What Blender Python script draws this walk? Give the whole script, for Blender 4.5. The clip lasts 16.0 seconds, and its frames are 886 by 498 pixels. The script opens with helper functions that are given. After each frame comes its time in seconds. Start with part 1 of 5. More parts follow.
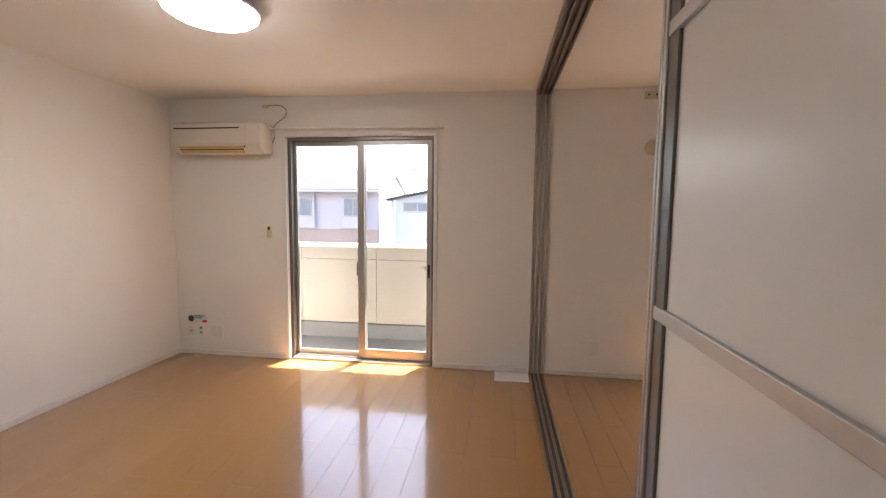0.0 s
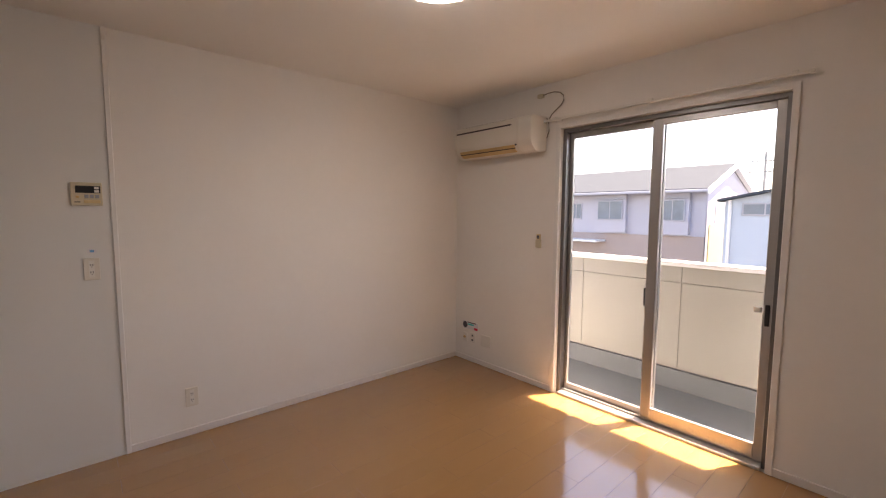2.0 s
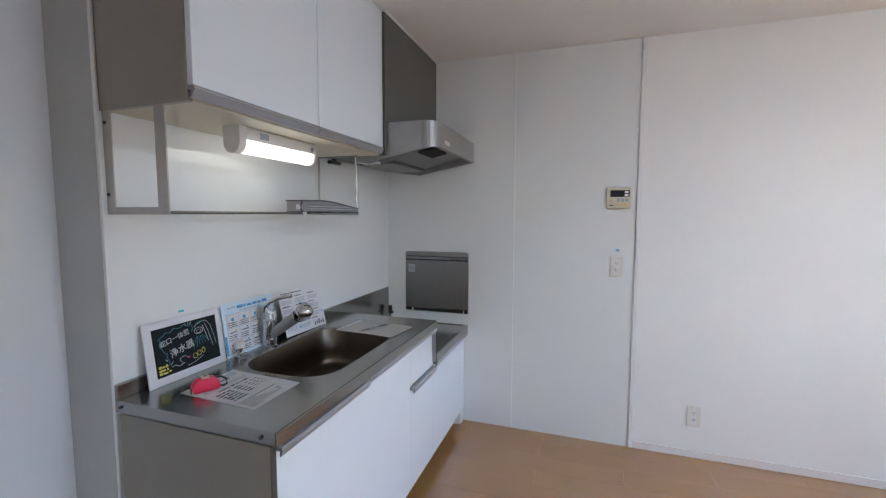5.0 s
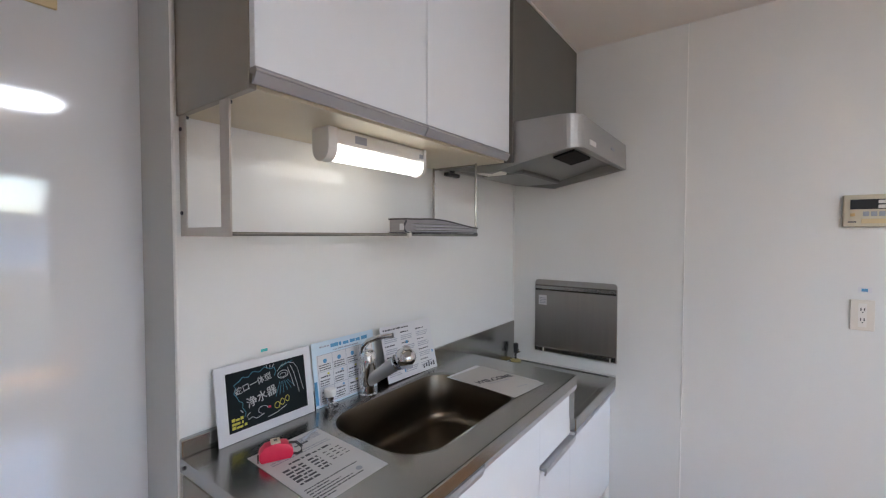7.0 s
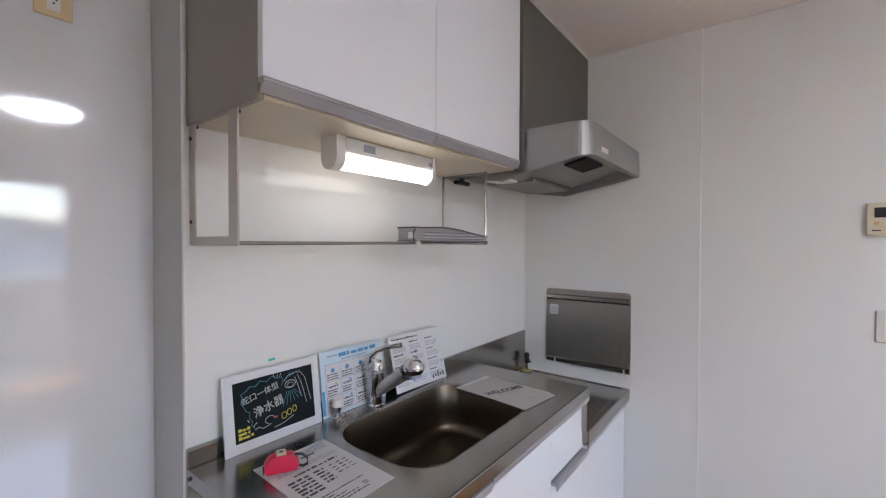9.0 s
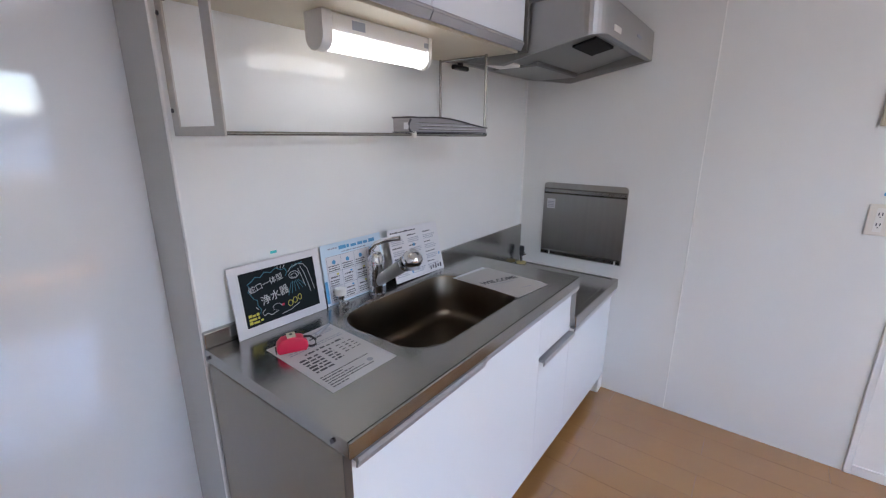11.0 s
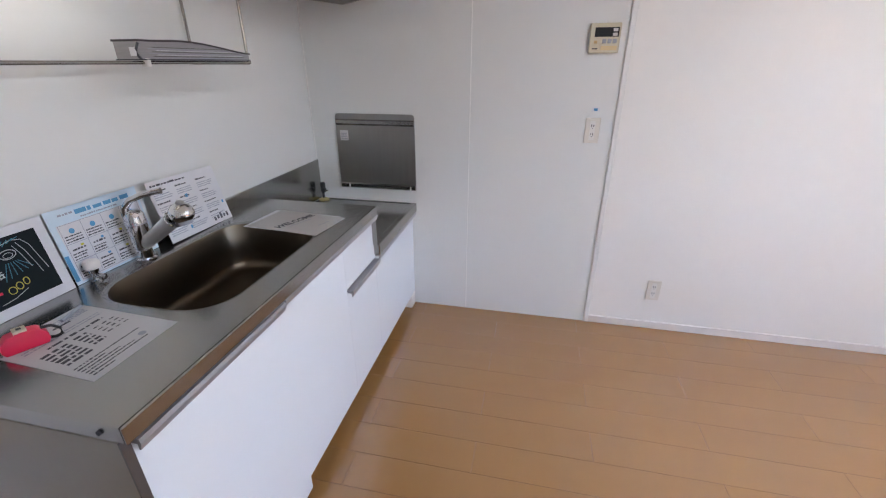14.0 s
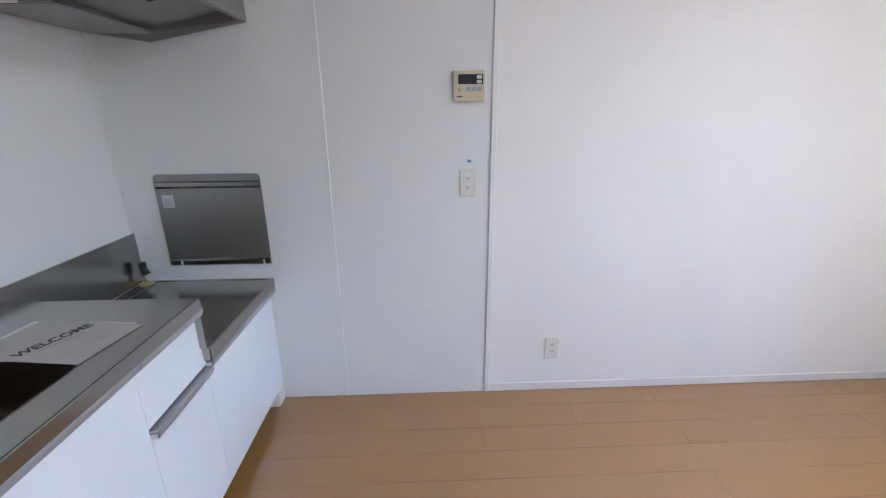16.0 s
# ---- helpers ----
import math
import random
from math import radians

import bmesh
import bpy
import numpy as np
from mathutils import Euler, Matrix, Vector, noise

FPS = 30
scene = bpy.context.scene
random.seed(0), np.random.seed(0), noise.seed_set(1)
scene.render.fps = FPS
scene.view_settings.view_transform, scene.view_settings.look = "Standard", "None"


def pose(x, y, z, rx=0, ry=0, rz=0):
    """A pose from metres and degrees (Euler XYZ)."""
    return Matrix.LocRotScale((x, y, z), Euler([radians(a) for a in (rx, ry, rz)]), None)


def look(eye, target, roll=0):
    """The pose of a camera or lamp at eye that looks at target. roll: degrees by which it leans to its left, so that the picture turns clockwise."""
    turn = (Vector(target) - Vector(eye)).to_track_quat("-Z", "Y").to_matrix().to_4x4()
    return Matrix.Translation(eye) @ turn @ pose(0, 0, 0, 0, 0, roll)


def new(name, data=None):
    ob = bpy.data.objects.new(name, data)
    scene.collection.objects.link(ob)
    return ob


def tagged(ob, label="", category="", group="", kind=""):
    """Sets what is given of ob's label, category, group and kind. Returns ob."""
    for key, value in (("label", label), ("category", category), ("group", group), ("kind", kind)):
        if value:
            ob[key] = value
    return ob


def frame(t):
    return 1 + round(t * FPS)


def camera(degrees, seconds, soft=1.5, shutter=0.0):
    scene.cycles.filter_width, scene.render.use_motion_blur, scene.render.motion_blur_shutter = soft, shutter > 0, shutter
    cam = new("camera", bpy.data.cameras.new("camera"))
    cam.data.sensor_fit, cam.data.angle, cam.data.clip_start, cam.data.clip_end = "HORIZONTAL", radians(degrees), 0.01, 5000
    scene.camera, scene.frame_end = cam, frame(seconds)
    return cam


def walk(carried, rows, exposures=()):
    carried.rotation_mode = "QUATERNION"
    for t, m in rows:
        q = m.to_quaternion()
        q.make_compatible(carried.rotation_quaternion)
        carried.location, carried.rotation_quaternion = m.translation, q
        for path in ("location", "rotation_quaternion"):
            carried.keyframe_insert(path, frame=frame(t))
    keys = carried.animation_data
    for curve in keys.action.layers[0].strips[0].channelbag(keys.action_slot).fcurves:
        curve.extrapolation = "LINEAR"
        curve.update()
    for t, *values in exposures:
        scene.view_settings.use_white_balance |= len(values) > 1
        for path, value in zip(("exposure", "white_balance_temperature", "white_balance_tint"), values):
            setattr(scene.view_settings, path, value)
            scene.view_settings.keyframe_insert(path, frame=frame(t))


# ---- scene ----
cam = camera(93.3, 16.0, soft=1.2)
PATH = [
    (0, (3.055, 0.619, 1.395), (2.795, 2.594, 1.217), 0.6),
    (0.5, (3.054, 0.878, 1.369), (2.577, 2.814, 1.216), 0.8),
    (1, (3.024, 1.133, 1.379), (2.239, 2.965, 1.214), 0.7),
    (1.5, (2.978, 1.308, 1.409), (1.838, 2.941, 1.228), 0.5),
    (2, (2.971, 1.458, 1.416), (1.471, 2.77, 1.242), 0.3),
    (2.5, (2.949, 1.513, 1.415), (1.183, 2.434, 1.239), 0.3),
    (3, (2.918, 1.481, 1.406), (0.993, 1.998, 1.233), 0.2),
    (3.5, (2.92, 1.457, 1.418), (0.937, 1.639, 1.236), 0.2),
    (4, (2.918, 1.454, 1.381), (0.926, 1.36, 1.226), -0.1),
    (4.5, (2.842, 1.402, 1.392), (0.883, 1.033, 1.233), -0.1),
    (5, (2.675, 1.327, 1.403), (0.788, 0.685, 1.241), 0.1),
    (7.5, (2.269, 1.139, 1.409), (0.69, -0.088, 1.388), 0.2),
    (8, (2.27, 1.144, 1.412), (0.693, -0.085, 1.455), 0.2),
    (10.5, (2.261, 1.14, 1.407), (0.701, -0.055, 1.036), 0.1),
    (11, (2.262, 1.139, 1.404), (0.728, -0.034, 0.883), 0.1),
    (11.5, (2.261, 1.144, 1.405), (0.757, -0.005, 0.758), 0.0),
    (12, (2.26, 1.143, 1.398), (0.759, 0.039, 0.671), -0.4),
    (12.5, (2.251, 1.15, 1.409), (0.717, 0.14, 0.616), 0.2),
    (13, (2.237, 1.181, 1.403), (0.622, 0.317, 0.599), -0.0),
    (13.5, (2.23, 1.218, 1.407), (0.52, 0.569, 0.597), -0.3),
    (14, (2.234, 1.237, 1.407), (0.449, 0.849, 0.592), -0.2),
    (14.5, (2.212, 1.26, 1.411), (0.394, 1.083, 0.596), -0.3),
    (15, (2.113, 1.256, 1.357), (0.255, 1.234, 0.616), -0.2),
    (15.5, (1.967, 1.304, 1.392), (0.095, 1.329, 0.688), -0.5),
    (16, (1.866, 1.318, 1.396), (-0.035, 1.395, 0.779), -0.4),
]
EXPO = [(0, 3.58, 8050, 22), (1, 3.22, 8700, 27), (1.5, 3.05, 8500, 27), (2.5, 3.15, 7800, 23), (3, 3.67, 6900, 17), (3.5, 3.92, 6350, 14), (4, 3.98, 6200, 14), (5, 4.04, 5900, 12),
        (7.5, 4.18, 6400, 16), (8, 4.20, 6450, 17), (10.5, 4.18, 5950, 18), (12.5, 4.30, 6150, 18), (13.5, 4.24, 6250, 18), (16, 4.22, 5800, 14)]
walk(cam, [(t, look(e, g, r)) for t, e, g, r in PATH], EXPO)

# ---- world and sun ----
SUN_TO = Vector((-0.447 * math.cos(radians(57)), -0.894 * math.cos(radians(57)), -math.sin(radians(57))))
world = bpy.data.worlds.new("sky")
scene.world = world
world.use_nodes = True
_sky = world.node_tree.nodes.new("ShaderNodeTexSky")
_sky.sky_type, _sky.sun_disc = "NISHITA", False
_sky.sun_elevation, _sky.sun_rotation = radians(57), radians(26.6)
_bg = world.node_tree.nodes["Background"]
_bg.inputs["Strength"].default_value = 0.085
world.node_tree.links.new(_sky.outputs["Color"], _bg.inputs["Color"])
sun = new("sun", bpy.data.lights.new("sun", "SUN"))
sun.data.energy, sun.data.angle, sun.data.color = 3.9, radians(0.6), (1.0, 0.95, 0.87)
sun.matrix_world = look((5, 10, 20), Vector((5, 10, 20)) + SUN_TO)


# ---- materials ----
def mat(name, base, rough=0.5, metal=0.0, var=0.06, scale=6.0, bump=0.0, bscale=300.0, coat=0.0, fine=0.0, crough=0.07,
        emit=0.0, stretch=None, rvar=0.0, spec=0.5, random_piece=0.0, trans=0.0):
    """A Principled material with two scales of colour variation and a fine relief."""
    m = bpy.data.materials.new(name)
    m.use_nodes = True
    nt = m.node_tree
    n, l = nt.nodes, nt.links
    p = n["Principled BSDF"]
    p.inputs["Roughness"].default_value, p.inputs["Metallic"].default_value = rough, metal
    p.inputs["Specular IOR Level"].default_value = spec
    p.inputs["Coat Weight"].default_value, p.inputs["Coat Roughness"].default_value = coat, crough
    p.inputs["Coat IOR"].default_value = 1.7
    p.inputs["Transmission Weight"].default_value = trans
    tc = n.new("ShaderNodeTexCoord")
    src = tc.outputs["Object"]
    if stretch:
        mp = n.new("ShaderNodeMapping")
        mp.inputs["Scale"].default_value = stretch
        l.new(src, mp.inputs["Vector"])
        src = mp.outputs["Vector"]
    n1, n2 = n.new("ShaderNodeTexNoise"), n.new("ShaderNodeTexNoise")
    n1.inputs["Scale"].default_value, n1.inputs["Detail"].default_value = scale, 4
    n2.inputs["Scale"].default_value, n2.inputs["Detail"].default_value = scale * 14, 3
    l.new(src, n1.inputs["Vector"]), l.new(src, n2.inputs["Vector"])
    mix = n.new("ShaderNodeMath")
    mix.operation = "MULTIPLY_ADD"
    mix.inputs[1].default_value = 0.4 + fine
    l.new(n2.outputs["Fac"], mix.inputs[0]), l.new(n1.outputs["Fac"], mix.inputs[2])
    last = mix.outputs[0]
    if random_piece:
        oi, add = n.new("ShaderNodeObjectInfo"), n.new("ShaderNodeMath")
        add.operation, add.inputs[1].default_value = "MULTIPLY_ADD", random_piece
        l.new(oi.outputs["Random"], add.inputs[0]), l.new(last, add.inputs[2])
        last = add.outputs[0]
    ramp = n.new("ShaderNodeMapRange")
    ramp.inputs["From Min"].default_value, ramp.inputs["From Max"].default_value = 0.3, 1.1 + random_piece
    ramp.inputs["To Min"].default_value, ramp.inputs["To Max"].default_value = 1 - var, 1 + var
    l.new(last, ramp.inputs["Value"])
    mul = n.new("ShaderNodeMix")
    mul.data_type, mul.blend_type = "RGBA", "MULTIPLY"
    mul.inputs["Factor"].default_value = 1.0
    mul.inputs["A"].default_value = (*base, 1)
    l.new(ramp.outputs["Result"], mul.inputs["B"])
    l.new(mul.outputs["Result"], p.inputs["Base Color"])
    if rvar:
        rr = n.new("ShaderNodeMapRange")
        rr.inputs["To Min"].default_value, rr.inputs["To Max"].default_value = max(0.02, rough - rvar), rough + rvar
        l.new(n1.outputs["Fac"], rr.inputs["Value"]), l.new(rr.outputs["Result"], p.inputs["Roughness"])
    if bump:
        nb, b = n.new("ShaderNodeTexNoise"), n.new("ShaderNodeBump")
        nb.inputs["Scale"].default_value, nb.inputs["Detail"].default_value = bscale, 3
        b.inputs["Strength"].default_value, b.inputs["Distance"].default_value = bump, 0.002
        l.new(src, nb.inputs["Vector"]), l.new(nb.outputs["Fac"], b.inputs["Height"])
        l.new(b.outputs["Normal"], p.inputs["Normal"])
    if emit:
        p.inputs["Emission Color"].default_value, p.inputs["Emission Strength"].default_value = (*base, 1), emit
    return m


M_PAPER = mat("white_wallpaper", (0.85, 0.83, 0.80), 0.85, var=0.03, scale=1.6, bump=0.3, bscale=170)
M_CEIL = mat("ceiling_paper", (0.85, 0.83, 0.80), 0.9, var=0.02, scale=1.2, bump=0.3, bscale=220)
M_PANEL = mat("glossy_kitchen_panel", (0.79, 0.795, 0.78), 0.07, var=0.015, scale=1.5, bump=0.015, bscale=30)
M_FRIDGEWALL = mat("glossy_white_panel", (0.74, 0.75, 0.765), 0.06, spec=1.0, var=0.015, scale=1.5, bump=0.02, bscale=9)
M_FLOOR = mat("laminate_boards", (0.39, 0.198, 0.064), 0.26, var=0.03, scale=2.0, stretch=(8, 1, 1), coat=1.0, crough=0.08,
              fine=-0.25, random_piece=0.35, rvar=0.03)
M_JOINT = mat("board_edge", (0.27, 0.125, 0.038), 0.5, var=0.05)
M_HANDLE = mat("satin_grey_handle", (0.36, 0.36, 0.38), 0.34, 0.25, var=0.04)
M_SUB = mat("dark_joint", (0.12, 0.06, 0.025), 0.6)
M_BASE = mat("white_baseboard", (0.78, 0.74, 0.72), 0.4, var=0.03)
M_STRIP = mat("white_joint_strip", (0.90, 0.90, 0.88), 0.3, var=0.01)
M_CASING = mat("white_casing", (0.80, 0.79, 0.77), 0.35, var=0.03)
M_ALU = mat("grey_aluminium", (0.45, 0.44, 0.43), 0.36, 0.6, var=0.05, scale=4, stretch=(30, 30, 1))
M_ALUBAR = mat("satin_silver_bar", (0.52, 0.51, 0.51), 0.4, 0.6, var=0.04)
M_ALUDARK = mat("dark_and_shaded_aluminium", (0.17, 0.165, 0.165), 0.35, 0.7, var=0.05)
M_POST = mat("silver_post", (0.50, 0.47, 0.44), 0.45, 0.2, var=0.04)
M_TRACK = mat("bronze_track", (0.27, 0.235, 0.205), 0.38, 0.5, var=0.06)
M_GROOVE = mat("dark_groove", (0.06, 0.045, 0.04), 0.6, var=0.05)
M_PANE = mat("frosted_grey_panel", (0.76, 0.75, 0.74), 0.30, var=0.03, scale=2, bump=0.03, bscale=120)
M_STEEL = mat("brushed_steel", (0.38, 0.37, 0.355), 0.22, 1.0, var=0.05, scale=5)
M_GUARD = mat("guard_steel", (0.40, 0.39, 0.375), 0.42, 1.0, var=0.06, scale=3, stretch=(20, 20, 1))
M_PAGE = mat("grey_paper_edges", (0.33, 0.315, 0.32), 0.7, var=0.12, scale=20, stretch=(1, 1, 12))
# worktop steel with the bowl's shade and brown floor reflection in its colour
M_STEEL_D = mat("shaded_sink_steel", (0.16, 0.13, 0.095), 0.36, 1.0, var=0.08, scale=5)
M_CHROME = mat("chrome", (0.72, 0.72, 0.73), 0.06, 1.0, var=0.03)
M_LAM = mat("glossy_white_laminate", (0.82, 0.86, 0.90), 0.12, var=0.012, scale=2)
M_GREIGE = mat("greige_laminate", (0.31, 0.285, 0.24), 0.35, var=0.05, scale=3)
M_HOODCOVER = mat("olive_grey_steel", (0.135, 0.13, 0.115), 0.38, 0.2, var=0.06, scale=3)
M_HOOD = mat("silver_hood", (0.40, 0.395, 0.385), 0.45, 0.8, var=0.05, scale=4)
M_UNDER = mat("shaded_hood_underside", (0.24, 0.235, 0.225), 0.3, 1.0, var=0.06, scale=4)
M_WHITEPL = mat("white_plastic", (0.78, 0.76, 0.72), 0.35, var=0.03)
M_IVORY = mat("ivory_plastic", (0.62, 0.56, 0.42), 0.4, var=0.04)
M_CREAM = mat("yellowed_plastic", (0.68, 0.54, 0.30), 0.4, var=0.05)
M_AC = mat("ac_white_plastic", (0.74, 0.70, 0.63), 0.3, var=0.03)
M_LOUVRE = mat("ac_louvre_yellowed", (0.62, 0.43, 0.20), 0.45, var=0.06)
M_BLACK = mat("black_plastic", (0.02, 0.02, 0.022), 0.35, var=0.1)
M_RED = mat("red_plastic", (0.72, 0.02, 0.07), 0.35, var=0.08)
M_SHEET = mat("white_paper", (0.72, 0.72, 0.745), 0.6, var=0.03, scale=12)
M_BLUE = mat("pale_blue_print", (0.63, 0.765, 0.865), 0.6, var=0.05)
M_BLUED = mat("deep_blue_print", (0.10, 0.34, 0.60), 0.6, var=0.05)
# white card, greyed for the shade it lies in facing up
M_CARD = mat("shaded_white_card", (0.50, 0.485, 0.47), 0.6, var=0.03, scale=8)
M_INTAKE = mat("intake_opening_dark", (0.008, 0.008, 0.009), 0.9, var=0.1)
M_INK = mat("dark_ink", (0.06, 0.06, 0.075), 0.6, var=0.1)
M_INKSOFT = mat("grey_ink", (0.36, 0.38, 0.44), 0.6, var=0.1)
M_BOARD = mat("chalkboard_print", (0.010, 0.015, 0.018), 0.75, var=0.15, spec=0.2)
M_RETURN = mat("shaded_return_panel", (0.52, 0.52, 0.50), 0.25, var=0.02, scale=2)
M_STRAP = mat("satin_steel_strap", (0.52, 0.48, 0.44), 0.34, 1.0, var=0.06, stretch=(1, 1, 8))
M_COVER = mat("dark_folder_cover", (0.035, 0.028, 0.032), 0.3, var=0.1)
M_CHALK = mat("white_chalk", (0.54, 0.55, 0.55), 0.8, var=0.1)
M_CHALKB = mat("teal_chalk", (0.06, 0.22, 0.29), 0.8, var=0.15)
M_CHALKY = mat("yellow_chalk", (0.62, 0.56, 0.08), 0.8, var=0.15)
M_TEAL = mat("teal_sticker", (0.06, 0.55, 0.55), 0.5)
M_TUBE = mat("lit_tube_cover", (1.0, 0.97, 0.86), 0.4, emit=0.24, var=0.01)
M_LAMP = mat("ceiling_lamp_cover", (0.87, 0.94, 1.0), 0.35, emit=3.0, var=0.01)
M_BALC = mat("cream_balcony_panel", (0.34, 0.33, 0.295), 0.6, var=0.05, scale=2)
M_CAP = mat("white_coping", (0.78, 0.78, 0.78), 0.4, var=0.03)
M_DECK = mat("grey_balcony_sheet", (0.16, 0.175, 0.19), 0.5, var=0.08, scale=3, bump=0.1, bscale=120)
M_H1 = mat("lilac_siding", (0.48, 0.465, 0.52), 0.7, var=0.05, scale=1, bump=0.1, bscale=20)
M_H1B = mat("pinkish_siding", (0.42, 0.33, 0.30), 0.7, var=0.05, scale=1)
M_ROOF = mat("slate_roof", (0.066, 0.076, 0.088), 0.95, var=0.1, scale=2, stretch=(1, 6, 6), spec=0.08)
M_YEL = mat("sunlit_yellow_siding", (0.66, 0.56, 0.28), 0.7, var=0.05)
M_H2 = mat("pale_blue_siding", (0.48, 0.54, 0.61), 0.7, var=0.04, scale=1, stretch=(6, 1, 1))
M_PANEFAR = mat("far_window_glass", (0.16, 0.20, 0.25), 0.1, var=0.2)
M_FRAMEFAR = mat("grey_lilac_frame", (0.40, 0.40, 0.45), 0.5, var=0.03)
# white paper; the weaker light on a level sheet is put into its colour
M_NOTICE = mat("shaded_white_paper", (0.60, 0.595, 0.605), 0.6, var=0.03, scale=12)
M_GROUND = mat("asphalt_ground", (0.10, 0.10, 0.10), 0.9, var=0.2, scale=0.5)
M_POLE = mat("concrete_pole", (0.35, 0.34, 0.33), 0.8, var=0.08)
M_LEAF = mat("leaf_green", (0.07, 0.11, 0.04), 0.7, var=0.3, scale=3)
M_BARK = mat("bark", (0.14, 0.10, 0.07), 0.9, var=0.2)
M_WIRE = mat("grey_cord", (0.30, 0.26, 0.22), 0.5)
M_RUBBER = mat("amber_rubber", (0.50, 0.40, 0.16), 0.5)

M_GLASS = bpy.data.materials.new("window_glass")
M_GLASS.use_nodes = True
_p = M_GLASS.node_tree.nodes["Principled BSDF"]
_p.inputs["Base Color"].default_value = (0.96, 0.98, 0.98, 1)
_p.inputs["Transmission Weight"].default_value, _p.inputs["Roughness"].default_value = 1.0, 0.0
_p.inputs["IOR"].default_value = 1.05


# ---- building helpers ----
def boxm(bm, x0, x1, y0, y1, z0, z1, bevel=0.0, seg=1):
    """Adds a box, with rounded edges if bevel is given, to bm."""
    r = bmesh.ops.create_cube(bm, size=1.0)
    vs = r["verts"]
    bmesh.ops.scale(bm, vec=(x1 - x0, y1 - y0, z1 - z0), verts=vs)
    bmesh.ops.translate(bm, vec=((x0 + x1) / 2, (y0 + y1) / 2, (z0 + z1) / 2), verts=vs)
    if bevel:
        es = list({e for v in vs for e in v.link_edges})
        bmesh.ops.bevel(bm, geom=es, offset=bevel, segments=seg, affect="EDGES", profile=0.5)
    return bm


def box(x0, x1, y0, y1, z0, z1, bevel=0.0, seg=1):
    return boxm(bmesh.new(), x0, x1, y0, y1, z0, z1, bevel, seg)


def cyl(p0, p1, r0, r1=None, n=16, bm=None):
    """A closed tube from p0 to p1."""
    bm = bm or bmesh.new()
    p0, p1 = Vector(p0), Vector(p1)
    d = p1 - p0
    m = Matrix.Translation((p0 + p1) / 2) @ d.to_track_quat("Z", "Y").to_matrix().to_4x4()
    bmesh.ops.create_cone(bm, cap_ends=True, segments=n, radius1=r0, radius2=r0 if r1 is None else r1, depth=d.length, matrix=m)
    return bm


def prism(outline, axis, a, b, bevel=0.0):
    """An outline (pairs) drawn out along an axis from a to b. axis x: pairs are (y, z); y: (x, z); z: (x, y)."""
    bm = bmesh.new()
    put = {"x": lambda p, c: (c, p[0], p[1]), "y": lambda p, c: (p[0], c, p[1]), "z": lambda p, c: (p[0], p[1], c)}[axis]
    lo = [bm.verts.new(put(p, a)) for p in outline]
    hi = [bm.verts.new(put(p, b)) for p in outline]
    bm.faces.new(lo), bm.faces.new(hi)
    for i in range(len(lo)):
        j = (i + 1) % len(lo)
        bm.faces.new((lo[i], lo[j], hi[j], hi[i]))
    bmesh.ops.recalc_face_normals(bm, faces=bm.faces)
    if bevel:
        bmesh.ops.bevel(bm, geom=list(bm.edges), offset=bevel, segments=2, affect="EDGES", profile=0.5)
    return bm


def lathe(profile, centre, n=32):
    """Turns a profile of (radius, height) about the upright through centre."""
    bm = bmesh.new()
    rings = []
    for r, h in profile:
        rings.append([bm.verts.new((centre[0] + r * math.cos(2 * math.pi * k / n), centre[1] + r * math.sin(2 * math.pi * k / n), centre[2] + h)) for k in range(n)])
    for a, b in zip(rings, rings[1:]):
        for k in range(n):
            bm.faces.new((a[k], a[(k + 1) % n], b[(k + 1) % n], b[k]))
    bm.faces.new(rings[0]), bm.faces.new(rings[-1])
    bmesh.ops.recalc_face_normals(bm, faces=bm.faces)
    return bm


def sweep(points, r, n=8):
    """A round cord or rod along points."""
    bm = bmesh.new()
    pts = [Vector(p) for p in points]
    rings = []
    for i, p in enumerate(pts):
        d = (pts[min(i + 1, len(pts) - 1)] - pts[max(i - 1, 0)]).normalized()
        q = d.to_track_quat("Z", "Y")
        rings.append([bm.verts.new(p + q @ Vector((r * math.cos(2 * math.pi * k / n), r * math.sin(2 * math.pi * k / n), 0))) for k in range(n)])
    for a, b in zip(rings, rings[1:]):
        for k in range(n):
            bm.faces.new((a[k], a[(k + 1) % n], b[(k + 1) % n], b[k]))
    bm.faces.new(rings[0]), bm.faces.new(rings[-1])
    bmesh.ops.recalc_face_normals(bm, faces=bm.faces)
    return bm


def thing(name, at, label, category, group="", kind=""):
    """An Empty at the base of a thing."""
    ob = new(name)
    ob.location = at
    ob.empty_display_size = 0.05
    return tagged(ob, label, category, group, kind)


def part(name, bm, material, parent=None, label="", smooth=False):
    """One mesh, given in world metres, under a thing or a part."""
    me = bpy.data.meshes.new(name)
    bm.to_mesh(me)
    bm.free()
    me.materials.append(material)
    if smooth:
        for p in me.polygons:
            p.use_smooth = True
        me.set_sharp_from_angle(angle=radians(40))
    ob = new(name, me)
    if parent is not None:
        ob.parent = parent
        ob.matrix_parent_inverse = Matrix.Translation(-Vector(parent.location))
    if label:
        tagged(ob, label)
    return ob


def setting(name, bm, material, label, category):
    return tagged(part(name, bm, material), label, category, kind="structure")


